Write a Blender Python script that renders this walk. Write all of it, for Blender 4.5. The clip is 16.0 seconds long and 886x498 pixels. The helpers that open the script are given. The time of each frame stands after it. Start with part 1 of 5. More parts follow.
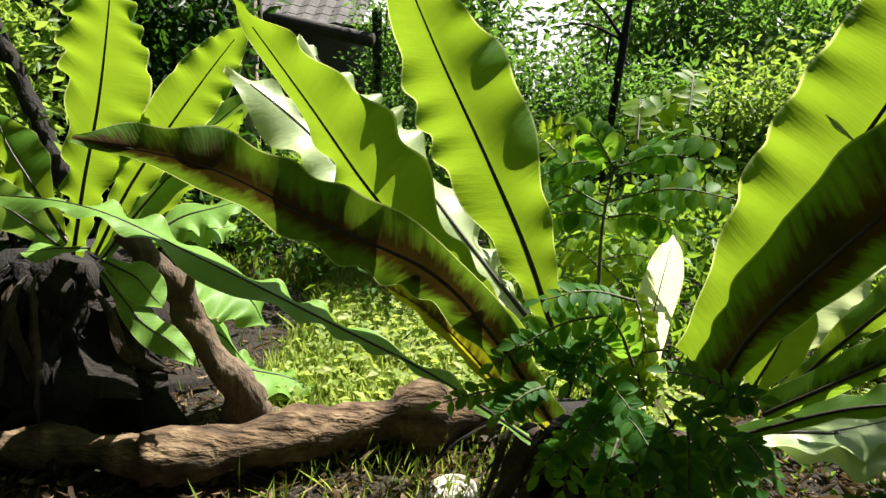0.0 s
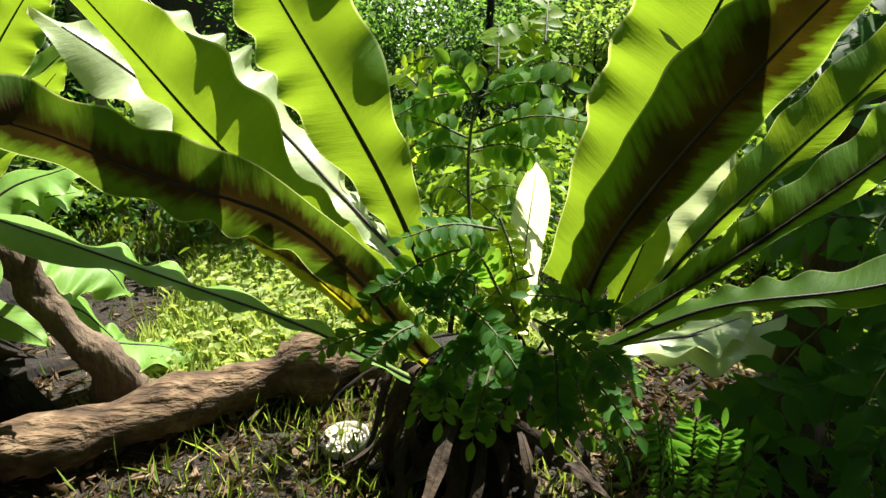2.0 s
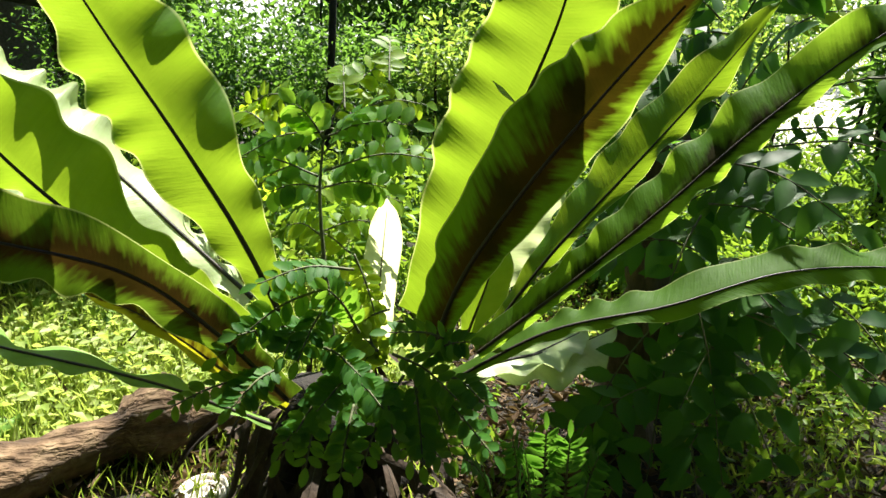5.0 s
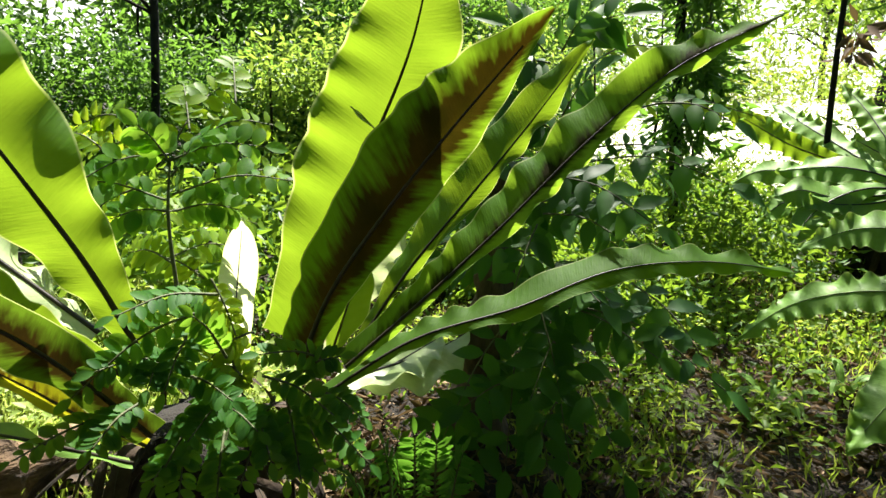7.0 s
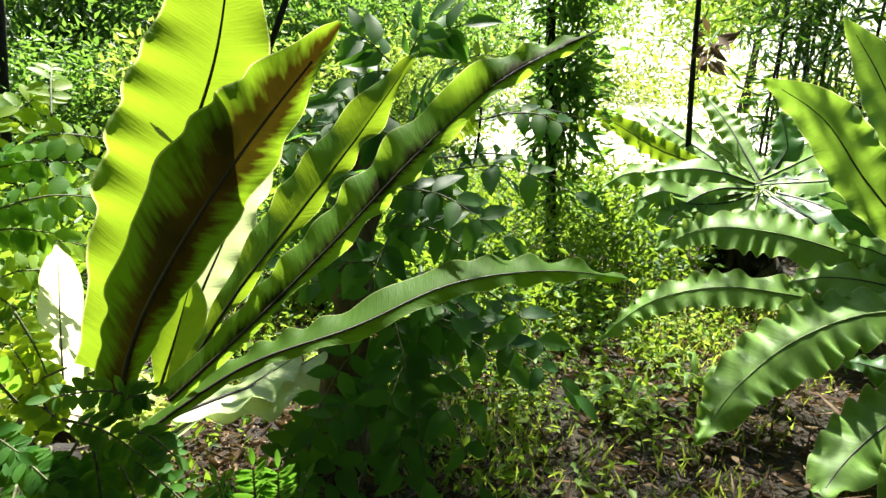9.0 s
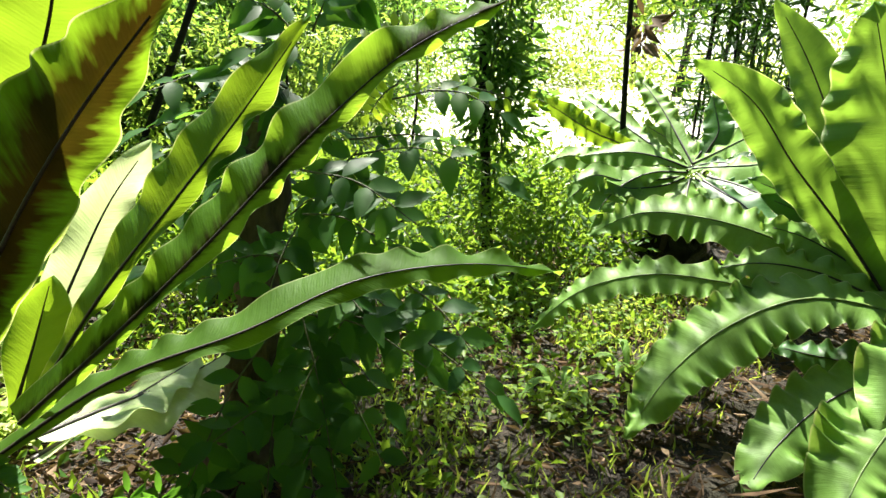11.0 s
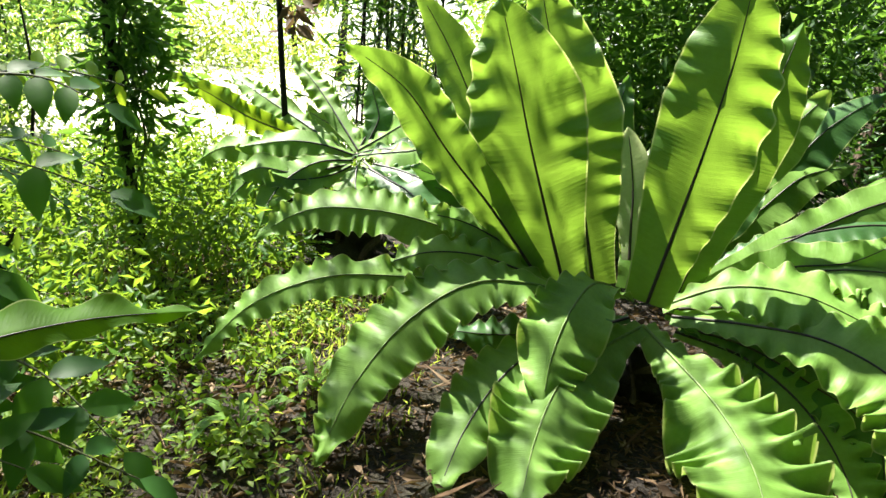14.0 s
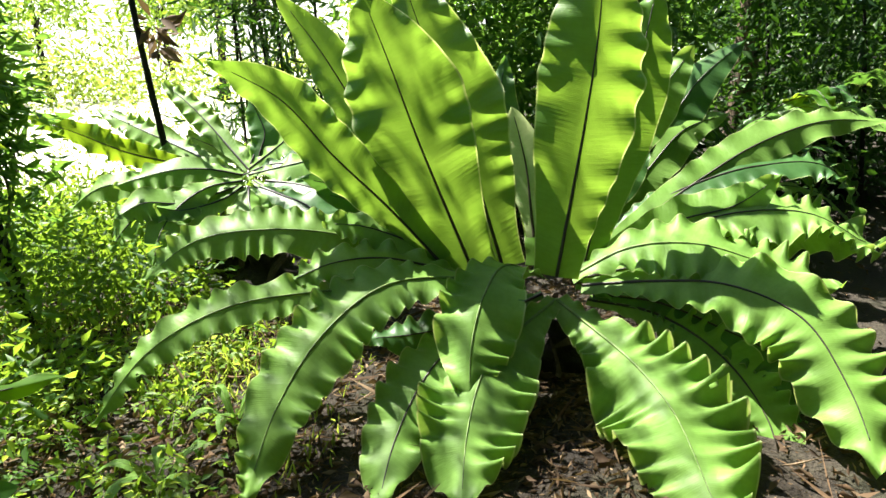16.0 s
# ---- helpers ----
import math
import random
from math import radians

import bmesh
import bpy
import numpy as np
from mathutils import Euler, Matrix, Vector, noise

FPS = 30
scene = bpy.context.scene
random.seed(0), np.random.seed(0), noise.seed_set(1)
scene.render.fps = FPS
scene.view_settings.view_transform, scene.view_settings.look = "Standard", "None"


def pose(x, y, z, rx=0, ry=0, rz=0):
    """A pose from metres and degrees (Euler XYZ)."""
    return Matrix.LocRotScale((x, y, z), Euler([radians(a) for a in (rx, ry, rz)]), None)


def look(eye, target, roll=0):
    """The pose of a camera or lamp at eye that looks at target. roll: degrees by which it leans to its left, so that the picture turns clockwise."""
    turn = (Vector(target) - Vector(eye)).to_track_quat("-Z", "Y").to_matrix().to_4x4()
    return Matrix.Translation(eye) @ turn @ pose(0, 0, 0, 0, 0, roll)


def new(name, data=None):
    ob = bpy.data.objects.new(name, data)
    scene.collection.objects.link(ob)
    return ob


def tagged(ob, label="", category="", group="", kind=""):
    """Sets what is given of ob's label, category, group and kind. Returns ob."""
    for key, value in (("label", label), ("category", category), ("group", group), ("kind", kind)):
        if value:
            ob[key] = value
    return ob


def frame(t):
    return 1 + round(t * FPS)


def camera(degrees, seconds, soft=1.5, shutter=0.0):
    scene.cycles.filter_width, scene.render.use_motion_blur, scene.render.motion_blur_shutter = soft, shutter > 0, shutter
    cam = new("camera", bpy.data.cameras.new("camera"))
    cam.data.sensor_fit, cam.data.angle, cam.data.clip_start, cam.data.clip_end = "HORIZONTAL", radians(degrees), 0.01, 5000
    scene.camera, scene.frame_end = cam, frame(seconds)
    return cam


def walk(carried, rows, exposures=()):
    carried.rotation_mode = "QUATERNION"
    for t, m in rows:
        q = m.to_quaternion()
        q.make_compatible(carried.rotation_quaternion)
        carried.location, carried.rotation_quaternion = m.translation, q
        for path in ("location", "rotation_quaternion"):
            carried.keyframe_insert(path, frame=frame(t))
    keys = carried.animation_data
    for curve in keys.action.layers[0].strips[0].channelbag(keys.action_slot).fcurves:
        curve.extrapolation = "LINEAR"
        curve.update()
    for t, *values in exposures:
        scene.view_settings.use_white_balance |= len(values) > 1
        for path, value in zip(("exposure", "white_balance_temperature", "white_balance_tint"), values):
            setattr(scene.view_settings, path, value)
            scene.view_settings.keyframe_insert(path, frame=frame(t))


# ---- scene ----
# the walk: seconds, eye, pitch, yaw, roll
cam = camera(70.10, 16.0)
PATH = [
    (0.0, 0.059, 0.151, 1.225, -13.64, 1.13, 2.43),
    (0.5, 0.050, 0.156, 1.229, -16.53, -0.29, 1.43),
    (1.0, 0.091, 0.154, 1.192, -18.24, -2.25, -0.05),
    (1.5, 0.108, 0.168, 1.201, -18.96, -5.97, 0.29),
    (2.0, 0.143, 0.183, 1.202, -18.30, -8.44, -0.19),
    (2.5, 0.167, 0.181, 1.207, -17.87, -12.41, -0.26),
    (3.0, 0.183, 0.179, 1.211, -17.49, -14.72, -0.72),
    (3.5, 0.195, 0.188, 1.217, -17.20, -16.41, -0.49),
    (4.0, 0.218, 0.184, 1.223, -16.96, -18.88, -0.15),
    (4.2, 0.212, 0.177, 1.231, -16.27, -19.79, 0.09),
    (6.3, 0.007, 0.141, 1.254, -17.04, -28.98, 1.22),
    (6.5, 0.009, 0.135, 1.253, -16.75, -31.04, 1.21),
    (7.0, 0.051, 0.125, 1.271, -14.62, -37.31, 1.82),
    (7.5, 0.109, 0.091, 1.283, -14.22, -40.24, 2.27),
    (8.0, 0.143, 0.059, 1.299, -13.55, -42.09, 2.48),
    (8.5, 0.183, 0.055, 1.298, -14.14, -44.20, 2.09),
    (9.0, 0.222, 0.045, 1.299, -14.09, -45.79, 1.88),
    (9.2, 0.237, 0.034, 1.305, -14.00, -46.97, 1.76),
    (11.3, 0.446, 0.114, 1.282, -16.19, -52.78, 3.00),
    (11.5, 0.480, 0.133, 1.285, -16.66, -54.89, 2.84),
    (12.0, 0.558, 0.192, 1.306, -16.70, -62.58, 3.42),
    (12.5, 0.628, 0.187, 1.315, -16.03, -69.74, 4.63),
    (13.0, 0.647, 0.196, 1.311, -15.71, -73.79, 4.79),
    (13.5, 0.685, 0.171, 1.300, -15.28, -76.71, 4.15),
    (14.0, 0.706, 0.164, 1.297, -15.25, -80.12, 4.27),
    (14.5, 0.735, 0.135, 1.299, -15.06, -82.38, 2.38),
    (15.0, 0.762, 0.121, 1.298, -15.70, -84.50, -0.32),
    (15.5, 0.760, 0.113, 1.339, -16.60, -86.82, -2.50),
    (16.0, 0.767, 0.098, 1.294, -15.39, -87.45, -3.34),
]
walk(cam, [(t, pose(x, y, z, 90 + pitch, 0, yaw) @ pose(0, 0, 0, 0, 0, roll)) for t, x, y, z, pitch, yaw, roll in PATH],
     [(0.0, 1.6), (4.0, 2.0), (7.0, 2.05), (9.0, 2.4), (12.0, 2.45), (16.0, 2.45)])

# ---- light: a high sun ahead of the first view, shining through the fronds ----
SUN_DIR = Vector((0.42, 0.46, 1.0)).normalized()
world = bpy.data.worlds.new("sky")
scene.world = world
world.use_nodes = True
wn = world.node_tree.nodes
sky = wn.new("ShaderNodeTexSky")
sky.sky_type, sky.sun_disc = "NISHITA", False
sky.sun_elevation = math.asin(SUN_DIR.z)
sky.sun_rotation = math.atan2(SUN_DIR.x, SUN_DIR.y)
sky.air_density, sky.dust_density, sky.ozone_density = 0.8, 1.0, 1.0
wn["Background"].inputs[1].default_value = 0.05
world.node_tree.links.new(sky.outputs[0], wn["Background"].inputs[0])
sun_data = bpy.data.lights.new("sun", "SUN")
sun_data.energy, sun_data.angle, sun_data.color = 5.0, radians(0.5), (1.0, 0.95, 0.86)
sun = new("sun", sun_data)
sun.matrix_world = look(SUN_DIR * 30, (0, 0, 0))


# ---- materials ----
def nodes_of(name):
    m = bpy.data.materials.new(name)
    m.use_nodes = True
    n, l = m.node_tree.nodes, m.node_tree.links
    return m, n, l, n["Principled BSDF"]


def ramp(n, l, source, stops):
    r = n.new("ShaderNodeValToRGB")
    while len(r.color_ramp.elements) < len(stops):
        r.color_ramp.elements.new(0.5)
    for e, (p, c) in zip(r.color_ramp.elements, stops):
        e.position, e.color = p, (*c, 1)
    l.new(source, r.inputs[0])
    return r.outputs[0]


def noise_of(n, l, scale, detail=4.0, space="Object", rough=0.55):
    c = n.new("ShaderNodeTexCoord")
    t = n.new("ShaderNodeTexNoise")
    t.inputs["Scale"].default_value, t.inputs["Detail"].default_value, t.inputs["Roughness"].default_value = scale, detail, rough
    l.new(c.outputs[space], t.inputs["Vector"])
    return t.outputs["Fac"]


def mix(n, l, kind, fac, a, b):
    m = n.new("ShaderNodeMix")
    m.data_type, m.blend_type = "RGBA", kind
    for socket, value in ((m.inputs[0], fac), (m.inputs[6], a), (m.inputs[7], b)):
        if isinstance(value, bpy.types.NodeSocket):
            l.new(value, socket)
        else:
            socket.default_value = value if isinstance(value, float) else (*value, 1)
    return m.outputs[2]


def maths(n, l, op, a, b=0.0):
    m = n.new("ShaderNodeMath")
    m.operation = op
    for socket, value in ((m.inputs[0], a), (m.inputs[1], b)):
        if isinstance(value, bpy.types.NodeSocket):
            l.new(value, socket)
        else:
            socket.default_value = value
    return m.outputs[0]


def bump(n, l, bsdf, height, strength, distance=0.01):
    b = n.new("ShaderNodeBump")
    b.inputs["Strength"].default_value, b.inputs["Distance"].default_value = strength, distance
    l.new(height, b.inputs["Height"])
    l.new(b.outputs[0], bsdf.inputs["Normal"])
    return b.outputs[0]


def frond_material(name, low, high, glow, share, rough=0.38, brown=None, brown_width=0.6, gloss=0.35):
    """A fern blade: fine side veins across it, mottled green, a thin pale margin, light shining through it;
    brown: a band of spore cases along the midrib, streaked along the side veins."""
    m, n, l, p = nodes_of(name)
    uv = n.new("ShaderNodeUVMap")
    sep = n.new("ShaderNodeSeparateXYZ")
    l.new(uv.outputs[0], sep.inputs[0])
    across = maths(n, l, "ABSOLUTE", sep.outputs[0])
    slant = maths(n, l, "SUBTRACT", sep.outputs[1], maths(n, l, "MULTIPLY", across, 0.035))
    vein = maths(n, l, "SINE", maths(n, l, "ADD", maths(n, l, "MULTIPLY", slant, 900.0), maths(n, l, "MULTIPLY", noise_of(n, l, 22.0), 9.0)))
    coarse = noise_of(n, l, 7.0)
    fine = noise_of(n, l, 60.0, 6.0)
    join = n.new("ShaderNodeCombineXYZ")
    l.new(maths(n, l, "MULTIPLY", sep.outputs[0], 1.3), join.inputs[0])
    l.new(maths(n, l, "MULTIPLY", slant, 70.0), join.inputs[1])
    l.new(maths(n, l, "MULTIPLY", noise_of(n, l, 0.8), 9.0), join.inputs[2])
    streak_node = n.new("ShaderNodeTexNoise")
    streak_node.inputs["Scale"].default_value, streak_node.inputs["Detail"].default_value = 1.0, 3.0
    l.new(join.outputs[0], streak_node.inputs["Vector"])
    streak = streak_node.outputs["Fac"]
    colour = ramp(n, l, coarse, [(0.3, low), (0.7, high)])
    colour = mix(n, l, "MULTIPLY", 0.35, colour, ramp(n, l, fine, [(0.3, (0.6, 0.65, 0.5)), (0.6, (1, 1, 1))]))
    colour = mix(n, l, "MULTIPLY", 0.22, colour, ramp(n, l, streak, [(0.3, (0.6, 0.7, 0.5)), (0.65, (1, 1, 1))]))
    through_colour = mix(n, l, "MULTIPLY", 0.35, glow, ramp(n, l, coarse, [(0.3, (0.65, 0.8, 0.5)), (0.65, (1, 1, 1))]))
    through_colour = mix(n, l, "MULTIPLY", 0.16, through_colour, ramp(n, l, streak, [(0.3, (0.55, 0.7, 0.4)), (0.65, (1, 1, 1))]))
    through_colour = mix(n, l, "MULTIPLY", 0.06, through_colour, ramp(n, l, vein, [(0.0, (0.75, 0.85, 0.6)), (0.6, (1, 1, 1))]))
    if brown:
        patch = maths(n, l, "ADD", across, maths(n, l, "MULTIPLY", maths(n, l, "SUBTRACT", streak, 0.5), 0.9))
        patch = maths(n, l, "ADD", patch, maths(n, l, "MULTIPLY", maths(n, l, "SUBTRACT", coarse, 0.5), 1.1))
        band = ramp(n, l, patch, [(max(0.0, brown_width - 0.25), (1, 1, 1)), (brown_width + 0.25, (0, 0, 0))])
        fac = mix(n, l, "MULTIPLY", 0.9, band, (0.95, 0.95, 0.95))
        tan = ramp(n, l, coarse, [(0.35, tuple(c * 0.55 for c in brown)), (0.65, tuple(c * 1.35 for c in brown))])
        colour = mix(n, l, "MIX", fac, colour, tan)
        through_colour = mix(n, l, "MIX", fac, through_colour, mix(n, l, "MULTIPLY", 1.0, tan, (0.28, 0.25, 0.2)))
    rim = ramp(n, l, across, [(0.955, (0, 0, 0)), (0.985, (0.8, 0.8, 0.8))])
    colour = mix(n, l, "MIX", rim, colour, (0.34, 0.40, 0.16))
    through_colour = mix(n, l, "MIX", rim, through_colour, (0.60, 0.66, 0.22))
    l.new(colour, p.inputs["Base Color"])
    l.new(maths(n, l, "ADD", rough - 0.08, maths(n, l, "MULTIPLY", fine, 0.16)), p.inputs["Roughness"])
    p.inputs["Specular IOR Level"].default_value = gloss
    pleat = maths(n, l, "MULTIPLY", streak, maths(n, l, "ADD", 0.3, across))
    relief = maths(n, l, "ADD", maths(n, l, "MULTIPLY", vein, 0.06), maths(n, l, "ADD", maths(n, l, "MULTIPLY", pleat, 2.6), maths(n, l, "MULTIPLY", fine, 0.7)))
    normal = bump(n, l, p, relief, 0.22, 0.004)
    t = n.new("ShaderNodeBsdfTranslucent")
    l.new(through_colour, t.inputs[0])
    l.new(normal, t.inputs["Normal"])
    s = n.new("ShaderNodeMixShader")
    s.inputs[0].default_value = share
    l.new(p.outputs[0], s.inputs[1])
    l.new(t.outputs[0], s.inputs[2])
    l.new(s.outputs[0], n["Material Output"].inputs[0])
    return m


def foliage_material(name, colours, glow, share=0.4, rough=0.45, single=False):
    """Small leaves: each leaf of a clump takes its own shade."""
    m, n, l, p = nodes_of(name)
    g = n.new("ShaderNodeObjectInfo" if single else "ShaderNodeNewGeometry")
    pick = g.outputs["Random" if single else "Random Per Island"]
    steps = [(i / max(1, len(colours) - 1), c) for i, c in enumerate(colours)]
    colour = ramp(n, l, pick, steps)
    colour = mix(n, l, "MULTIPLY", 0.4, colour, ramp(n, l, noise_of(n, l, 3.0), [(0.3, (0.55, 0.6, 0.5)), (0.65, (1, 1, 1))]))
    l.new(colour, p.inputs["Base Color"])
    p.inputs["Roughness"].default_value = rough
    p.inputs["Specular IOR Level"].default_value = 0.16
    t = n.new("ShaderNodeBsdfTranslucent")
    l.new(mix(n, l, "MULTIPLY", 0.5, glow, ramp(n, l, pick, [(0.0, (0.5, 0.6, 0.4)), (1.0, (1, 1, 1))])), t.inputs[0])
    s = n.new("ShaderNodeMixShader")
    s.inputs[0].default_value = share
    l.new(p.outputs[0], s.inputs[1])
    l.new(t.outputs[0], s.inputs[2])
    l.new(s.outputs[0], n["Material Output"].inputs[0])
    return m


def rough_material(name, stops, scale, rough=0.9, depth=0.02, fine_scale=None, stretch=None):
    m, n, l, p = nodes_of(name)
    big = noise_of(n, l, scale)
    c = n.new("ShaderNodeTexCoord")
    mp = n.new("ShaderNodeMapping")
    if stretch:
        mp.inputs["Scale"].default_value = stretch
    l.new(c.outputs["Object"], mp.inputs[0])
    t = n.new("ShaderNodeTexNoise")
    t.inputs["Scale"].default_value, t.inputs["Detail"].default_value = fine_scale or scale * 8, 8
    l.new(mp.outputs[0], t.inputs["Vector"])
    fine = t.outputs["Fac"]
    colour = ramp(n, l, big, stops)
    colour = mix(n, l, "MULTIPLY", 0.7, colour, ramp(n, l, fine, [(0.3, (0.35, 0.33, 0.3)), (0.65, (1, 1, 1))]))
    l.new(colour, p.inputs["Base Color"])
    p.inputs["Roughness"].default_value = rough
    bump(n, l, p, fine, 0.9, depth)
    return m


frond_lit = frond_material("frond_lit", (0.06, 0.16, 0.014), (0.10, 0.24, 0.025), (0.23, 0.34, 0.016), 0.50, gloss=0.2)
frond_green = frond_material("frond_green", (0.13, 0.26, 0.045), (0.20, 0.36, 0.08), (0.34, 0.52, 0.07), 0.30, 0.48, gloss=0.2)
frond_under = frond_material("frond_under", (0.05, 0.12, 0.015), (0.08, 0.17, 0.03), (0.26, 0.42, 0.03), 0.56, 0.55, gloss=0.06)
frond_spring = frond_material("frond_spring", (0.09, 0.21, 0.03), (0.14, 0.30, 0.05), (0.25, 0.41, 0.04), 0.50, 0.42, gloss=0.35)
frond_shade = frond_material("frond_shade", (0.035, 0.10, 0.028), (0.07, 0.17, 0.045), (0.18, 0.38, 0.05), 0.3, 0.42, gloss=0.3)
frond_glare_pale = frond_material("frond_glare_pale", (0.34, 0.44, 0.20), (0.46, 0.55, 0.30), (0.80, 0.88, 0.45), 0.35)
frond_glare_cream = frond_material("frond_glare_cream", (0.40, 0.46, 0.20), (0.50, 0.56, 0.28), (0.90, 0.90, 0.50), 0.6)
frond_yellow = frond_material("frond_yellow", (0.28, 0.24, 0.015), (0.22, 0.30, 0.02), (0.60, 0.56, 0.02), 0.5, 0.4, (0.22, 0.10, 0.02), 0.05)
frond_sori = frond_material("frond_sori", (0.05, 0.12, 0.01), (0.10, 0.21, 0.02), (0.18, 0.30, 0.012), 0.46, 0.6, (0.10, 0.045, 0.007), 0.58, gloss=0.1)
frond_band = frond_material("frond_band", (0.05, 0.12, 0.012), (0.09, 0.19, 0.02), (0.10, 0.17, 0.010), 0.42, 0.6, (0.07, 0.032, 0.010), 0.55, gloss=0.12)
frond_sori2 = frond_material("frond_sori_green", (0.05, 0.13, 0.015), (0.08, 0.18, 0.02), (0.30, 0.48, 0.03), 0.58, 0.6, (0.05, 0.04, 0.012), 0.24, gloss=0.05)
rib_green = rough_material("green_midrib", [(0.3, (0.10, 0.20, 0.03)), (0.7, (0.20, 0.30, 0.06))], 30, 0.5, 0.001)
rib_dark = rough_material("midrib", [(0.3, (0.012, 0.010, 0.006)), (0.7, (0.035, 0.025, 0.012))], 30, 0.5, 0.001)
bark = rough_material("bark", [(0.3, (0.06, 0.042, 0.027)), (0.7, (0.19, 0.135, 0.09))], 5, 0.95, 0.02, 45, (1, 1, 0.3))
log_bark = rough_material("log_bark", [(0.3, (0.045, 0.027, 0.014)), (0.5, (0.13, 0.080, 0.042)), (0.7, (0.27, 0.19, 0.11))], 11, 0.95, 0.06, 30, (0.22, 1, 1))
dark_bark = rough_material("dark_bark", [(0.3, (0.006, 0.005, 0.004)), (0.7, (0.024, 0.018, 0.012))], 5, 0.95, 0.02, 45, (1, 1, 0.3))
soil = rough_material("soil", [(0.25, (0.012, 0.009, 0.006)), (0.5, (0.034, 0.026, 0.016)), (0.75, (0.026, 0.038, 0.012))], 1.7, 0.98, 0.03, 60)
sand = rough_material("pale_ground", [(0.3, (0.62, 0.57, 0.49)), (0.7, (0.78, 0.74, 0.67))], 1.1, 0.95, 0.01, 30)
plaster = rough_material("plaster", [(0.3, (0.42, 0.36, 0.26)), (0.7, (0.60, 0.53, 0.40))], 2.0, 0.9, 0.004, 40)
dull_wall = rough_material("dull_wall", [(0.3, (0.10, 0.09, 0.08)), (0.7, (0.20, 0.18, 0.16))], 2.0, 0.9, 0.004, 40)
tile = rough_material("roof_tile", [(0.3, (0.07, 0.065, 0.06)), (0.7, (0.15, 0.14, 0.13))], 4.0, 0.85, 0.005, 40)
timber = rough_material("timber", [(0.3, (0.02, 0.018, 0.015)), (0.7, (0.05, 0.04, 0.03))], 6.0, 0.8, 0.004, 40)
whitewash = rough_material("whitewash", [(0.3, (0.70, 0.70, 0.68)), (0.7, (0.82, 0.82, 0.80))], 1.5, 0.8, 0.003, 40)
tin = rough_material("tin", [(0.3, (0.42, 0.43, 0.42)), (0.7, (0.62, 0.62, 0.60))], 3.0, 0.5, 0.003, 40)
dead = foliage_material("dead_leaves", [(0.02, 0.013, 0.008), (0.06, 0.038, 0.022), (0.12, 0.075, 0.042), (0.26, 0.19, 0.12)], (0.3, 0.2, 0.08), 0.15, 0.8)
grass_mat = foliage_material("grass", [(0.06, 0.13, 0.015), (0.11, 0.20, 0.03), (0.17, 0.24, 0.05)], (0.50, 0.62, 0.08), 0.45)
sunlit_green_mat = foliage_material("sunlit_green", [(0.18, 0.26, 0.05), (0.28, 0.36, 0.10), (0.38, 0.42, 0.16)], (0.55, 0.66, 0.12), 0.45)
weed_mat = foliage_material("weeds", [(0.02, 0.065, 0.010), (0.045, 0.12, 0.02), (0.09, 0.18, 0.025)], (0.34, 0.52, 0.04), 0.4)
hedge_mat = foliage_material("hedge_leaves", [(0.012, 0.040, 0.014), (0.035, 0.085, 0.024), (0.08, 0.15, 0.045)], (0.25, 0.48, 0.06), 0.4)
sunlit_leaf_mat = foliage_material("sunlit_leaves", [(0.06, 0.13, 0.02), (0.11, 0.20, 0.03), (0.16, 0.25, 0.05)], (0.42, 0.58, 0.08), 0.45)
dark_shade_mat = foliage_material("dark_shade_leaves", [(0.012, 0.035, 0.010), (0.025, 0.06, 0.015), (0.04, 0.09, 0.02)], (0.10, 0.25, 0.02), 0.25)
lime_mat = foliage_material("lime_leaflets", [(0.08, 0.17, 0.02), (0.13, 0.23, 0.03), (0.18, 0.27, 0.03)], (0.60, 0.78, 0.04), 0.55, 0.5, True)
sapling_mat = foliage_material("sapling_leaflets", [(0.025, 0.10, 0.017), (0.045, 0.145, 0.024), (0.075, 0.19, 0.03)], (0.28, 0.52, 0.04), 0.5, 0.55, True)
sapling_lit = foliage_material("sapling_lit_leaflets", [(0.04, 0.13, 0.02), (0.07, 0.18, 0.03), (0.10, 0.22, 0.03)], (0.36, 0.62, 0.05), 0.6, 0.5, True)
shrub_mat = foliage_material("shrub_leaves", [(0.018, 0.065, 0.016), (0.034, 0.10, 0.022), (0.06, 0.145, 0.03)], (0.20, 0.46, 0.04), 0.4, 0.5, True)
stem_mat = rough_material("green_stem", [(0.3, (0.06, 0.08, 0.02)), (0.7, (0.12, 0.13, 0.05))], 10, 0.7, 0.002)


# ---- builders ----
def mesh_of(name, verts, faces, material, uv=None, smooth=True):
    me = bpy.data.meshes.new(name)
    me.from_pydata([tuple(v) for v in verts], [], faces)
    if uv is not None:
        layer = me.uv_layers.new(name="UVMap")
        loops = np.empty(len(me.loops), dtype=np.int32)
        me.loops.foreach_get("vertex_index", loops)
        layer.data.foreach_set("uv", np.asarray(uv, dtype=np.float32)[loops].ravel())
    if smooth:
        me.polygons.foreach_set("use_smooth", [True] * len(me.polygons))
    me.materials.append(material)
    me.update()
    return me


def child(ob, parent, label=""):
    ob.parent = parent
    return tagged(ob, label=label)


def spline(points, count):
    """Points along a smooth curve through the given ones."""
    p = np.array(points, float)
    p = np.vstack([2 * p[0] - p[1], p, 2 * p[-1] - p[-2]])
    segs = len(p) - 3
    out = []
    for u in np.linspace(0, segs, count):
        i = min(int(u), segs - 1)
        f = u - i
        a, b, c, d = p[i:i + 4]
        out.append(0.5 * (2 * b + (c - a) * f + (2 * a - 5 * b + 4 * c - d) * f * f + (3 * b - a - 3 * c + d) * f ** 3))
    return np.array(out)


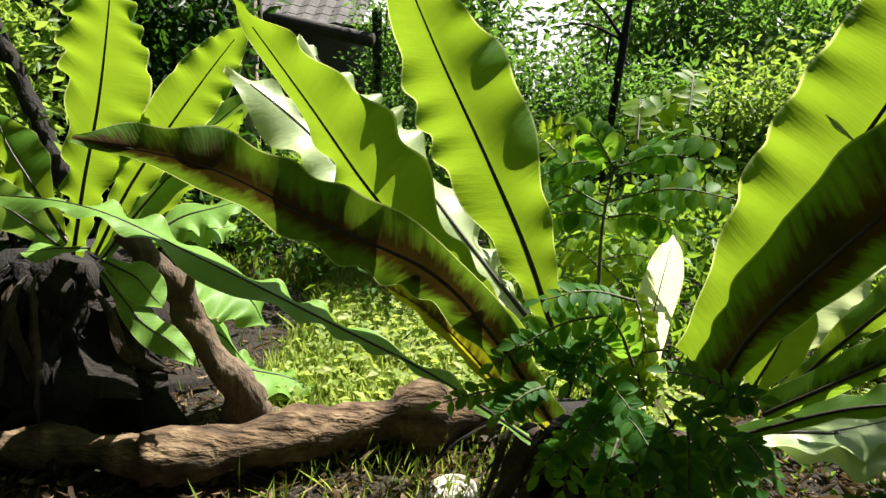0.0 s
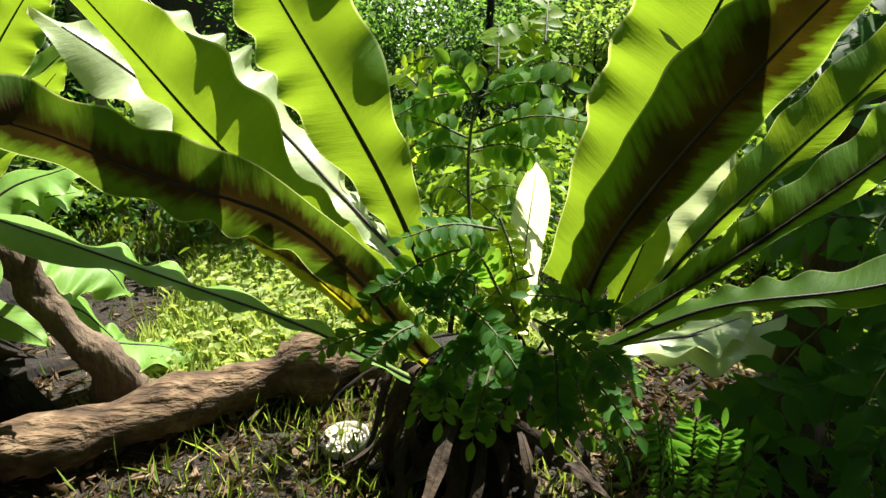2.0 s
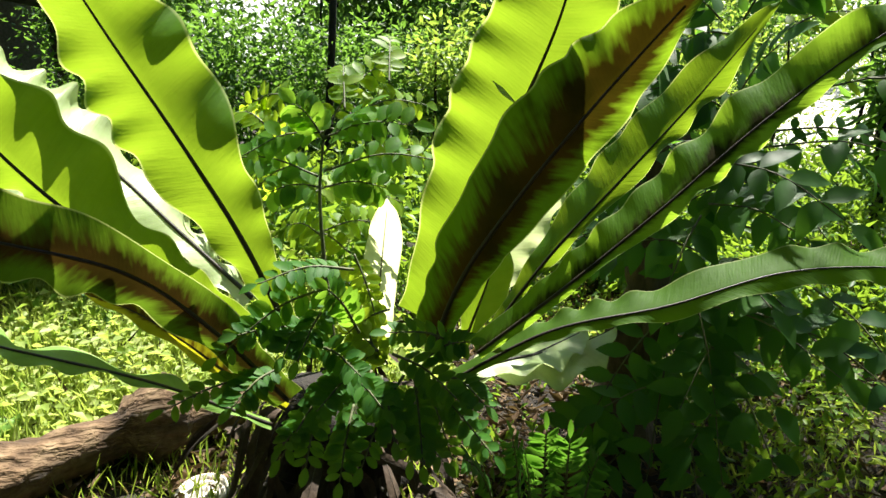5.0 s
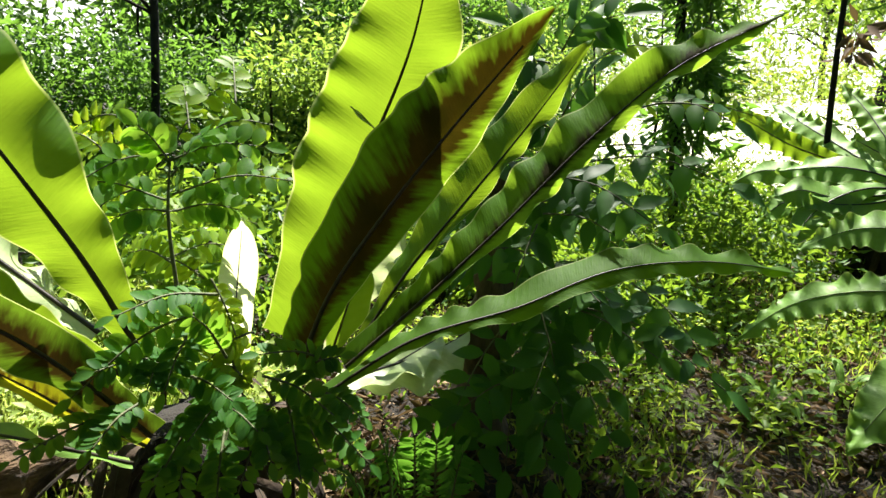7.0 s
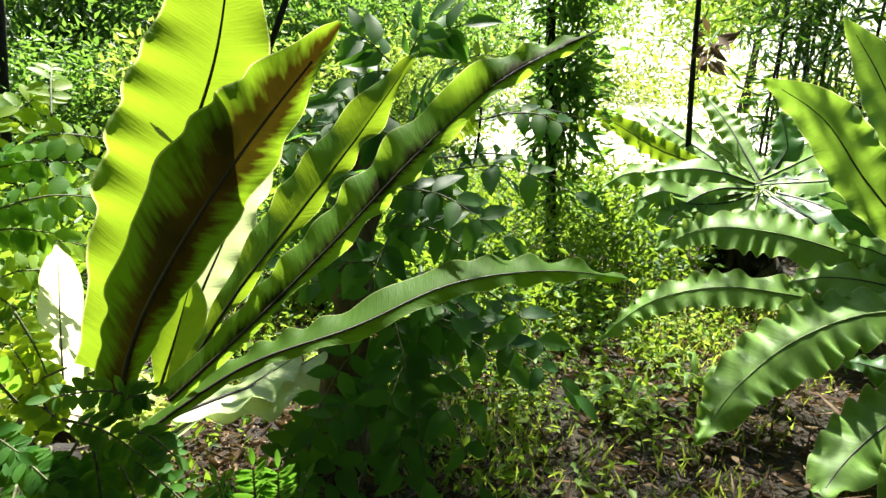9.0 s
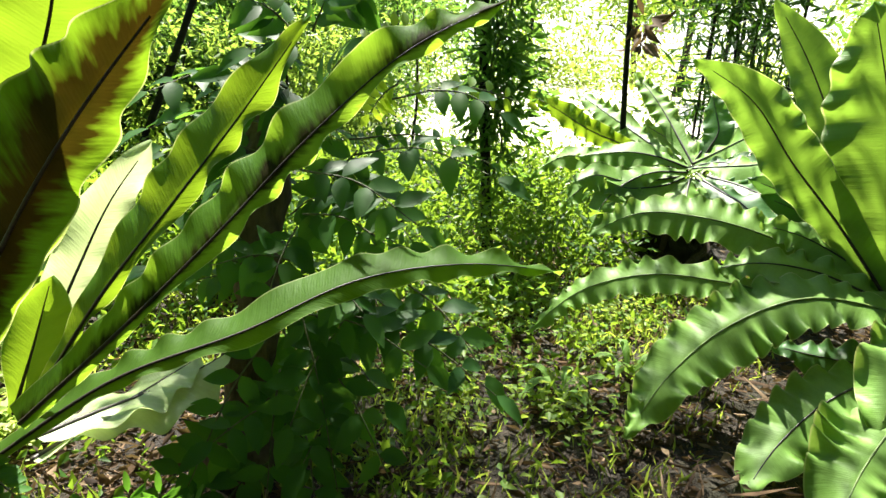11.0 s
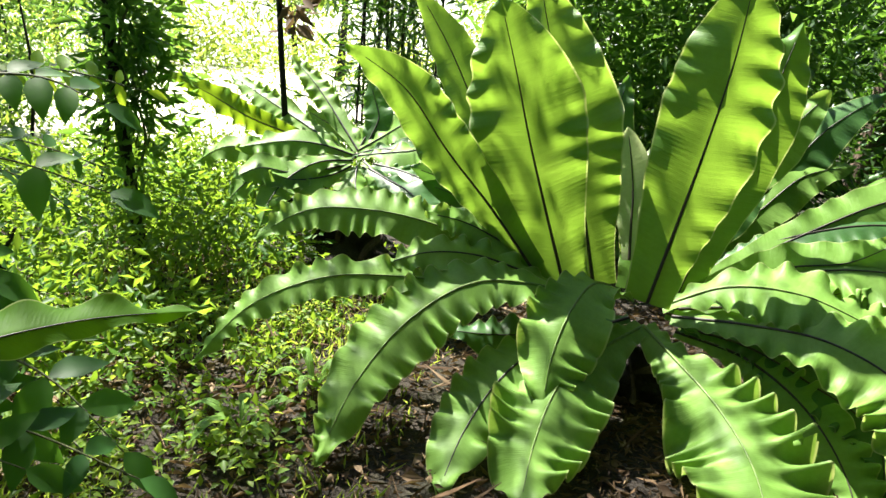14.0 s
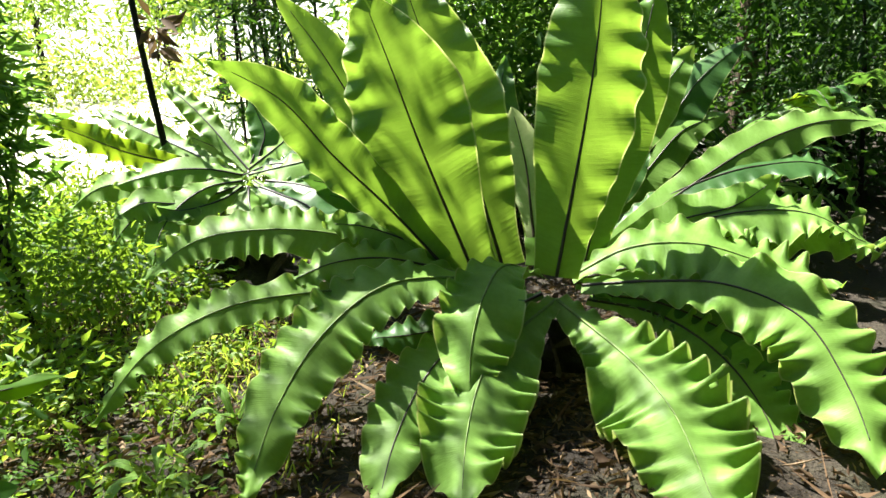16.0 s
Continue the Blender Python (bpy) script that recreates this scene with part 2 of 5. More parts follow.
def tube_data(points, radii, seg=8, rough=0.0, seed=0):
    """A closed tube along a curve, with uneven sides where rough is set."""
    p = np.array(points, float)
    n = len(p)
    t = np.gradient(p, axis=0)
    t /= np.linalg.norm(t, axis=1)[:, None] + 1e-9
    ref = np.array([0.0, 0.0, 1.0]) if abs(t[:, 2]).mean() < 0.8 else np.array([1.0, 0.0, 0.0])
    verts, faces = [], []
    for i in range(n):
        a = np.cross(t[i], ref)
        a /= np.linalg.norm(a)
        b = np.cross(a, t[i])
        for k in range(seg):
            ang = 2 * math.pi * k / seg
            q = p[i] + radii[i] * (math.cos(ang) * a + math.sin(ang) * b)
            if rough:
                q = q + (q - p[i]) * rough * (noise.noise(Vector(q * 7 + seed)) + 0.5 * noise.noise(Vector(q * 23 + seed)))
            verts.append(q)
    for i in range(n - 1):
        for k in range(seg):
            faces.append((i * seg + k, i * seg + (k + 1) % seg, (i + 1) * seg + (k + 1) % seg, (i + 1) * seg + k))
    faces += [tuple(range(seg))[::-1], tuple((n - 1) * seg + k for k in range(seg))]
    return verts, faces


def tube(name, points, radii, material, seg=8, rough=0.0, seed=0):
    return new(name, mesh_of(name, *tube_data(points, radii, seg, rough, seed), material))


frond_count = 0


FROND_U = [0.0, 0.16, 0.34, 0.52, 0.68, 0.81, 0.91, 0.97, 1.0]


def frond(fern, points, width, side, material, wave=1.0, label="", pitch=0.14, rib=None, skew=0.0, base=0.24, slits=0):
    """One strap frond: a blade on a curve, its margins ruffled, with its midrib as a sub-part.
    pitch: the length of a ruffle; base: how wide the foot is; slits: how many torn notches the margin has."""
    global frond_count
    frond_count += 1
    rng = random.Random(frond_count * 7)
    c = spline(points, 40)
    length = np.linalg.norm(np.diff(c, axis=0), axis=1).sum()
    small = width < 0.06
    rows = 30 if small else int(min(190, max(70, length / pitch * 15)))
    c = spline(points, rows)
    t = np.gradient(c, axis=0)
    t /= np.linalg.norm(t, axis=1)[:, None]
    side = np.array(side)
    steps = [-u for u in FROND_U[:0:-1]] + FROND_U
    crisp = pitch < 0.107
    phase = {-1: rng.random() * 6, 1: rng.random() * 6}
    drift = rng.random() * 50
    verts, uv = [], []
    for i in range(rows):
        s = i / (rows - 1)
        w = side - t[i] * np.dot(side, t[i])
        w /= np.linalg.norm(w)
        nrm = np.cross(w, t[i])
        grow = min(1.0, s / 0.55)
        prof = (base + (1 - base) * (grow * grow * (3 - 2 * grow))) * (1 - max(0.0, (s - 0.6) / 0.4) ** 1.9) ** 0.85
        half = max(0.002, 0.5 * width * prof)
        ramp_in = min(1.0, 0.15 + s * 1.9)
        for u in steps:
            sgn = -1 if u < 0 else 1
            e = abs(u)
            way = s * length / pitch
            k = 2 * math.pi * (way + 1.5 * noise.noise(Vector((way * 0.33, drift, sgn * 4.0)))) + phase[sgn]
            swell = 0.3 + 1.5 * abs(noise.noise(Vector((way * 0.3, drift + 9, sgn * 2.0))))
            broad = noise.noise(Vector((s * length * 4.5, drift + 17, sgn * 3.0)))
            ruffle = math.sin(k)
            if crisp:
                lift = 0.19 * width * wave * swell * ruffle * (0.75 * e ** 3.0 + 0.25 * e ** 1.3) * ramp_in
            else:
                lift = 0.15 * width * wave * swell * ruffle * (0.8 * e ** 2.4 + 0.2 * e) * ramp_in
            lift += 0.24 * width * wave * broad * e ** 1.4 * ramp_in + 0.18 * half * e
            reach = 1 + wave * e * e * ((0.07 if crisp else 0.055) * math.cos(k + 0.6) * swell + 0.12 * broad)
            verts.append(c[i] + w * (u * half * reach * (1 + skew * sgn)) + nrm * lift)
            uv.append((u, s * length))
    n = len(steps)
    torn = set()
    for _ in range(slits):
        row, first = rng.randrange(int(rows * 0.35), int(rows * 0.9)), rng.choice((0, 1))
        depth = rng.randint(2, 5)
        for j in range(depth):
            torn.add((row + (j > 2), j if first else n - 2 - j))
        torn.add((row + 1, 0 if first else n - 2))
    faces = [(i * n + j, i * n + j + 1, (i + 1) * n + j + 1, (i + 1) * n + j)
             for i in range(rows - 1) for j in range(n - 1) if (i, j) not in torn]
    blade = child(new("frond", mesh_of("frond", verts, faces, material, uv)), fern, label)
    end = int(rows * 0.93)
    radii = [0.0062 * (1 - 0.8 * i / end) * min(1.25, width / 0.16) for i in range(end)]
    child(tube("midrib", c[:end], radii, rib or rib_dark, 6), blade)
    return blade


def leaf_cloud(name, centres, axes, lengths, widths, material, seed=0, fold=0.25, level=False):
    """Many small pointed leaves in one mesh, each folded along its middle."""
    rng = np.random.default_rng(seed)
    n = len(centres)
    c, a = np.asarray(centres, float), np.asarray(axes, float)
    a = a / (np.linalg.norm(a, axis=1)[:, None] + 1e-9)
    r = rng.normal(size=(n, 3)) * (0.35 if level else 1.0) + np.array([0, 0, 1.0 if level else 0.0])
    w = np.cross(a, r)
    w /= np.linalg.norm(w, axis=1)[:, None] + 1e-9
    nm = np.cross(w, a)
    L, W = np.asarray(lengths)[:, None], np.asarray(widths)[:, None]
    mid = c + a * L * 0.45
    v = np.stack([c, mid + w * W / 2 + nm * W * fold, c + a * L - nm * L * 0.12, mid - w * W / 2 + nm * W * fold], 1).reshape(-1, 3)
    base = np.arange(n) * 4
    f = np.concatenate([np.stack([base, base + 1, base + 2], 1), np.stack([base, base + 2, base + 3], 1)])
    me = bpy.data.meshes.new(name)
    me.vertices.add(len(v))
    me.vertices.foreach_set("co", v.astype(np.float32).ravel())
    me.loops.add(f.size)
    me.loops.foreach_set("vertex_index", f.astype(np.int32).ravel())
    me.polygons.add(len(f))
    me.polygons.foreach_set("loop_start", np.arange(0, f.size, 3, dtype=np.int32))
    me.materials.append(material)
    me.update(calc_edges=True)
    me.validate()
    return new(name, me)


def clumps(rng, centres, spread, per, squash=0.8):
    """Leaf places gathered in clumps round the given centres, and the ways that the leaves point."""
    c = np.repeat(np.asarray(centres, float), per, axis=0)
    off = rng.normal(size=(len(c), 3)) * spread
    off[:, 2] *= squash
    axes = off / spread + rng.normal(size=(len(c), 3)) * 0.7 + np.array([0, 0, -0.25])
    return c + off, axes


def foliage(name, rng, centres, spread, per, size, material, parent=None, seed=0, slim=0.42):
    p, a = clumps(rng, centres, spread, per)
    keep = p[:, 2] > 0.02
    p, a = p[keep], a[keep]
    ln = size * rng.uniform(0.6, 1.3, len(p))
    ob = leaf_cloud(name, p, a, ln, ln * slim, material, seed)
    if parent:
        ob.parent = parent
    return ob


def thing(name, label, category, group="", at=(0, 0, 0)):
    ob = new(name)
    ob.location = at
    ob.empty_display_size = 0.1
    return tagged(ob, label=label, category=category, group=group)


def box_data(lo, hi):
    (x0, y0, z0), (x1, y1, z1) = lo, hi
    v = [(x, y, z) for x in (x0, x1) for y in (y0, y1) for z in (z0, z1)]
    return v, [(0, 1, 3, 2), (4, 6, 7, 5), (0, 4, 5, 1), (2, 3, 7, 6), (0, 2, 6, 4), (1, 5, 7, 3)]


def box(name, lo, hi, material, bevel=0.01):
    bm = bmesh.new()
    v, f = box_data(lo, hi)
    vs = [bm.verts.new(q) for q in v]
    for q in f:
        bm.faces.new([vs[i] for i in q])
    bmesh.ops.recalc_face_normals(bm, faces=bm.faces)
    if bevel:
        bmesh.ops.bevel(bm, geom=list(bm.edges), offset=bevel, segments=2, affect="EDGES")
    me = bpy.data.meshes.new(name)
    bm.to_mesh(me)
    bm.free()
    me.materials.append(material)
    return new(name, me)


def tree(name, base, height, radius, crown_z, crown_r, leaves, size, bark_material, leaf_material, label, seed, lean=(0, 0), group="trees around the clearing"):
    """A tapered trunk with limbs and a crown of many small leaves in clumps."""
    rng = np.random.default_rng(seed)
    ob = thing(name, label, "tree", group)
    top = np.array(base) + np.array([lean[0], lean[1], height])
    pts = spline([base, np.array(base) * 0.55 + top * 0.45 + rng.normal(size=3) * 0.08 * np.array([1, 1, 0]), top], 14)
    child(tube("trunk", pts, [radius * (1.25 if i == 0 else 1) * (1 - 0.7 * i / 13) for i in range(14)], bark_material, 10, 0.25, seed), ob)
    ends = []
    for k in range(7):
        start = pts[int(rng.integers(6, 13))]
        d = rng.normal(size=3)
        d[2] = abs(d[2]) * 0.6
        d /= np.linalg.norm(d)
        end = start + d * crown_r * rng.uniform(0.6, 1.0)
        limb = spline([start, (start + end) / 2 + np.array([0, 0, 0.12 * crown_r]), end], 7)
        child(tube("limb", limb, [radius * 0.38 * (1 - 0.12 * i) for i in range(7)], bark_material, 6, 0.2, seed + k), ob)
        ends.append(end)
    centres = []
    for k in range(max(14, leaves // 60)):
        d = rng.normal(size=3)
        d *= crown_r * rng.uniform(0.35, 1.0) / np.linalg.norm(d)
        d[2] *= 0.7
        centres.append(np.array([top[0], top[1], crown_z]) + d)
    centres += ends
    foliage("crown", rng, centres, crown_r * 0.16, max(10, leaves // len(centres)), size, leaf_material, ob, seed)
    return ob


# ---- ground ----
def ground_height(x, y):
    """Low bumps; beyond the ferns the sunny clearing rises gently."""
    rise = min(1.1, 0.11 * max(0.0, x - 6.0)) if x < 60 else 1.1
    return rise + 0.03 * noise.noise(Vector((x * 0.6, y * 0.6, 3))) + 0.012 * noise.noise(Vector((x * 3, y * 3, 9)))


gx = np.concatenate([np.linspace(-200, -6, 12)[:-1], np.linspace(-6, 9, 110), np.linspace(10, 16, 13), np.linspace(20, 200, 12)])
gy = np.concatenate([np.linspace(-200, -4, 12)[:-1], np.linspace(-4, 9, 96), np.linspace(9, 200, 12)[1:]])
gverts = [(x, y, ground_height(x, y) - 0.01) for y in gy for x in gx]
gfaces = [(j * len(gx) + i, j * len(gx) + i + 1, (j + 1) * len(gx) + i + 1, (j + 1) * len(gx) + i)
          for j in range(len(gy) - 1) for i in range(len(gx) - 1)]
tagged(new("ground", mesh_of("ground", gverts, gfaces, soil)), "dark garden soil with dry leaf litter and grass", "ground", kind="structure")

glow_backdrop_mat, n, l, p = nodes_of("glowing_backdrop")
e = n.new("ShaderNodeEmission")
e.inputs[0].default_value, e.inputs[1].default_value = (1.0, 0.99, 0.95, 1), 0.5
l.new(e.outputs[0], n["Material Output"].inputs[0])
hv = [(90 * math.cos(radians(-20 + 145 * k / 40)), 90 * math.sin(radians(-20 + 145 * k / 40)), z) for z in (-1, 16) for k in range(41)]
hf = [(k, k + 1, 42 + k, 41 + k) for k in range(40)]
tagged(new("backdrop", mesh_of("backdrop", hv, hf, glow_backdrop_mat)), "added glowing white backdrop standing in for the glaring low sky", "backdrop", kind="structure")

# ---- large things ----
fern_one = thing("birds_nest_fern", "large bird's nest fern with backlit strap fronds, brown undersides", "fern", "ferns in the garden")
frond(fern_one, [(0.316, 1.557, 0.651), (0.227, 1.579, 0.878), (0.118, 1.590, 1.096), (0.004, 1.568, 1.311), (-0.101, 1.524, 1.528)], 0.233, (-0.86, 0.25, -0.44), frond_lit, wave=1.15)
frond(fern_one, [(0.287, 1.611, 0.597), (0.078, 1.590, 0.781), (-0.117, 1.575, 0.979), (-0.287, 1.585, 1.201), (-0.460, 1.604, 1.420)], 0.196, (-0.70, 0.40, -0.60), frond_lit, skew=-0.25, wave=1.15)
frond(fern_one, [(0.263, 1.824, 0.638), (0.097, 1.921, 0.814), (-0.069, 2.007, 0.996), (-0.251, 2.031, 1.180), (-0.417, 2.048, 1.381)], 0.330, (-0.47, -0.79, -0.20), frond_glare_pale, wave=1.15)
frond(fern_one, [(0.208, 1.711, 0.644), (0.018, 1.746, 0.800), (-0.172, 1.778, 0.956), (-0.347, 1.792, 1.132), (-0.541, 1.794, 1.278)], 0.220, (-0.47, -0.79, -0.20), frond_glare_pale, wave=1.15)
frond(fern_one, [(0.297, 1.477, 0.510), (0.168, 1.428, 0.704), (0.015, 1.372, 0.877), (-0.199, 1.349, 0.973), (-0.410, 1.322, 1.076), (-0.617, 1.247, 1.128)], 0.147, (-0.44, 0.25, -0.87), frond_band, wave=1.15, base=0.5)
frond(fern_one, [(0.260, 1.505, 0.440), (0.027, 1.494, 0.595), (-0.221, 1.475, 0.726), (-0.469, 1.453, 0.854), (-0.721, 1.428, 0.971), (-0.993, 1.377, 0.996)], 0.127, (0.06, -1.00, -0.07), frond_green, skew=-0.4, wave=1.15, base=0.35)
frond(fern_one, [(0.299, 1.552, 0.446), (0.192, 1.599, 0.524), (0.093, 1.646, 0.611), (-0.014, 1.691, 0.690), (-0.137, 1.729, 0.745)], 0.109, (-0.61, 0.06, -0.79), frond_yellow, skew=-0.45, wave=1.15)
frond(fern_one, [(0.299, 1.608, 0.445), (0.216, 1.647, 0.550), (0.123, 1.682, 0.645), (0.019, 1.715, 0.732), (-0.096, 1.744, 0.804)], 0.105, (-0.65, 0.11, -0.75), frond_lit, wave=1.15)
frond(fern_one, [(0.652, 1.543, 0.636), (0.711, 1.457, 0.874), (0.771, 1.363, 1.109), (0.827, 1.275, 1.347), (0.849, 1.215, 1.598)], 0.275, (-0.84, 0.40, 0.36), frond_lit, skew=0.08, wave=0.9, base=0.5)
frond(fern_one, [(0.641, 1.469, 0.582), (0.660, 1.340, 0.804), (0.689, 1.177, 1.002), (0.748, 1.022, 1.197), (0.852, 0.895, 1.396)], 0.172, (-0.46, 0.63, 0.62), frond_sori, skew=0.36, wave=1.0, base=0.62)
frond(fern_one, [(0.790, 1.432, 0.632), (0.901, 1.372, 0.827), (1.023, 1.297, 1.011), (1.144, 1.223, 1.196), (1.260, 1.155, 1.386)], 0.116, (-0.21, 0.85, 0.49), frond_lit, skew=0.5, wave=1.15)
frond(fern_one, [(0.736, 1.406, 0.587), (0.907, 1.307, 0.770), (1.073, 1.213, 0.960), (1.237, 1.125, 1.154), (1.411, 1.020, 1.331), (1.600, 0.880, 1.456)], 0.122, (-0.09, 0.85, 0.53), frond_sori2, skew=0.5, wave=1.15, base=0.5)
frond(fern_one, [(0.672, 1.416, 0.521), (0.884, 1.323, 0.657), (1.106, 1.194, 0.738), (1.336, 1.092, 0.825), (1.571, 0.965, 0.845), (1.795, 0.821, 0.812)], 0.112, (0.30, 0.83, 0.46), frond_under, skew=0.4, wave=1.15, base=0.4)
frond(fern_one, [(0.780, 1.629, 0.517), (0.867, 1.612, 0.663), (0.945, 1.607, 0.814), (1.026, 1.597, 0.963), (1.122, 1.568, 1.101)], 0.153, (-0.88, -0.02, 0.47), frond_glare_pale, skew=-0.2, wave=1.15)
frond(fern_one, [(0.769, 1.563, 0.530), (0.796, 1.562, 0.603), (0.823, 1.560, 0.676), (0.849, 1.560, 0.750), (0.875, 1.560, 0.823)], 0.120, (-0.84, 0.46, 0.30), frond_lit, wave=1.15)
frond(fern_one, [(0.688, 2.146, 0.221), (0.684, 2.083, 0.410), (0.677, 2.016, 0.584), (0.670, 1.944, 0.744), (0.661, 1.868, 0.889)], 0.115, (-0.85, 0.50, -0.04), frond_glare_cream, wave=0.9, base=0.8)
frond(fern_one, [(0.838, 1.686, 0.390), (0.984, 1.712, 0.385), (1.132, 1.726, 0.382), (1.279, 1.735, 0.391), (1.424, 1.745, 0.419)], 0.287, (-0.07, 0.99, -0.09), frond_glare_pale, wave=1.15)
frond(fern_one, [(0.813, 1.653, 0.353), (0.942, 1.688, 0.366), (1.071, 1.722, 0.379), (1.201, 1.756, 0.392), (1.330, 1.789, 0.406)], 0.217, (-0.23, 0.95, -0.22), frond_glare_pale, wave=1.15)
fern_left = thing("birds_nest_fern", "bird's nest fern growing on a leaning dead trunk", "fern", "ferns in the garden")
frond(fern_left, [(-1.235, 2.194, 0.651), (-1.119, 2.101, 0.913), (-1.001, 2.005, 1.145), (-0.901, 1.904, 1.350), (-0.812, 1.799, 1.527)], 0.265, (-0.98, 0.11, 0.15), frond_lit, pitch=0.11)
frond(fern_left, [(-1.159, 2.196, 0.654), (-1.002, 2.136, 0.885), (-0.834, 2.067, 1.081), (-0.673, 1.988, 1.248), (-0.520, 1.900, 1.389)], 0.163, (-0.76, -0.31, 0.56), frond_lit, pitch=0.11)
frond(fern_left, [(-1.108, 2.140, 0.651), (-1.000, 2.179, 0.804), (-0.882, 2.217, 0.949), (-0.761, 2.254, 1.093), (-0.621, 2.287, 1.217)], 0.143, (-0.78, 0.10, 0.62), frond_green, pitch=0.11)
frond(fern_left, [(-1.240, 2.145, 0.682), (-1.291, 2.119, 0.745), (-1.344, 2.090, 0.805), (-1.395, 2.061, 0.865), (-1.441, 2.031, 0.930)], 0.146, (-0.60, -0.37, -0.71), frond_green, pitch=0.11)
frond(fern_left, [(-1.290, 2.255, 0.674), (-1.383, 2.307, 0.777), (-1.477, 2.359, 0.879), (-1.571, 2.410, 0.982), (-1.648, 2.464, 1.096)], 0.197, (-0.75, -0.04, -0.67), frond_lit, pitch=0.11)
frond(fern_left, [(-1.147, 2.148, 0.686), (-1.187, 2.120, 0.691), (-1.227, 2.093, 0.695), (-1.266, 2.063, 0.693), (-1.304, 2.033, 0.692)], 0.138, (0.57, -0.79, -0.21), frond_green, pitch=0.11)
frond(fern_left, [(-1.121, 2.309, 0.648), (-0.981, 2.272, 0.792), (-0.859, 2.228, 0.928), (-0.734, 2.175, 1.046), (-0.610, 2.112, 1.149)], 0.133, (-0.34, -0.69, 0.64), frond_lit, pitch=0.11)
frond(fern_left, [(-1.101, 2.310, 0.649), (-1.026, 2.367, 0.702), (-0.948, 2.424, 0.752), (-0.855, 2.474, 0.778), (-0.762, 2.524, 0.804)], 0.238, (-0.58, 0.79, 0.20), frond_green, pitch=0.11)
frond(fern_left, [(-1.101, 2.310, 0.649), (-1.030, 2.374, 0.669), (-0.958, 2.439, 0.688), (-0.878, 2.496, 0.693), (-0.798, 2.553, 0.696)], 0.181, (-0.64, 0.75, 0.19), frond_green, pitch=0.11)
frond(fern_left, [(-1.077, 2.088, 0.666), (-1.007, 2.058, 0.650), (-0.938, 2.028, 0.632), (-0.879, 1.991, 0.597), (-0.820, 1.954, 0.562)], 0.122, (0.55, 0.62, 0.56), frond_green, pitch=0.11)
frond(fern_left, [(-1.106, 2.131, 0.615), (-1.020, 2.087, 0.542), (-0.932, 2.044, 0.472), (-0.826, 2.007, 0.427), (-0.730, 1.965, 0.367)], 0.096, (0.56, 0.67, 0.48), frond_green, pitch=0.11)
frond(fern_left, [(-1.002, 2.346, 0.560), (-0.889, 2.345, 0.544), (-0.780, 2.340, 0.516), (-0.680, 2.331, 0.470), (-0.620, 2.309, 0.375)], 0.274, (0.07, 1.00, -0.00), frond_green, pitch=0.11)
frond(fern_left, [(-0.891, 2.311, 0.404), (-0.838, 2.330, 0.356), (-0.786, 2.348, 0.308), (-0.748, 2.361, 0.246), (-0.711, 2.374, 0.184)], 0.261, (-0.21, 0.97, 0.11), frond_green, pitch=0.11)
frond(fern_left, [(-0.930, 2.383, 0.239), (-0.817, 2.402, 0.187), (-0.700, 2.423, 0.148), (-0.581, 2.446, 0.116), (-0.470, 2.462, 0.060)], 0.273, (-0.19, 0.98, -0.01), frond_green, pitch=0.11)
fern_two = thing("birds_nest_fern", "big bright green bird's nest fern with wavy arching fronds", "fern", "ferns in the garden")
frond(fern_two, [(3.344, 0.095, 0.493), (3.363, 0.197, 0.774), (3.381, 0.296, 1.057), (3.398, 0.385, 1.343), (3.411, 0.480, 1.627)], 0.489, (0.07, 0.95, -0.32), frond_spring, pitch=0.16, wave=0.6, base=0.46)
frond(fern_two, [(3.453, -0.043, 0.453), (3.527, 0.041, 0.784), (3.600, 0.125, 1.116), (3.668, 0.251, 1.434), (3.739, 0.353, 1.762)], 0.434, (0.14, 0.93, -0.33), frond_spring, pitch=0.16, wave=0.6, base=0.46)
frond(fern_two, [(3.313, -0.260, 0.448), (3.363, -0.333, 0.783), (3.411, -0.403, 1.118), (3.457, -0.460, 1.456), (3.501, -0.490, 1.797)], 0.433, (0.02, 0.98, 0.18), frond_spring, pitch=0.16, wave=0.6, base=0.46)
frond(fern_two, [(3.513, -0.403, 0.404), (3.603, -0.500, 0.714), (3.693, -0.604, 1.023), (3.782, -0.715, 1.329), (3.872, -0.808, 1.640)], 0.324, (0.25, 0.93, 0.26), frond_spring, pitch=0.16, wave=0.6, base=0.46)
frond(fern_two, [(3.347, 0.226, 0.524), (3.363, 0.427, 0.764), (3.375, 0.642, 0.993), (3.389, 0.842, 1.234), (3.378, 1.107, 1.401)], 0.259, (0.12, 0.74, -0.66), frond_spring, pitch=0.16, wave=0.6, base=0.46)
frond(fern_two, [(3.514, 0.283, 0.516), (3.591, 0.422, 0.820), (3.668, 0.560, 1.123), (3.741, 0.724, 1.414), (3.808, 0.918, 1.688)], 0.246, (0.17, 0.86, -0.48), frond_spring, pitch=0.16, wave=0.6, base=0.46)
frond(fern_two, [(3.655, -0.204, 0.535), (3.710, -0.196, 0.684), (3.765, -0.188, 0.833), (3.819, -0.164, 0.981), (3.871, -0.131, 1.127)], 0.193, (0.07, 0.99, -0.13), frond_glare_pale, pitch=0.16, wave=0.6, base=0.36)
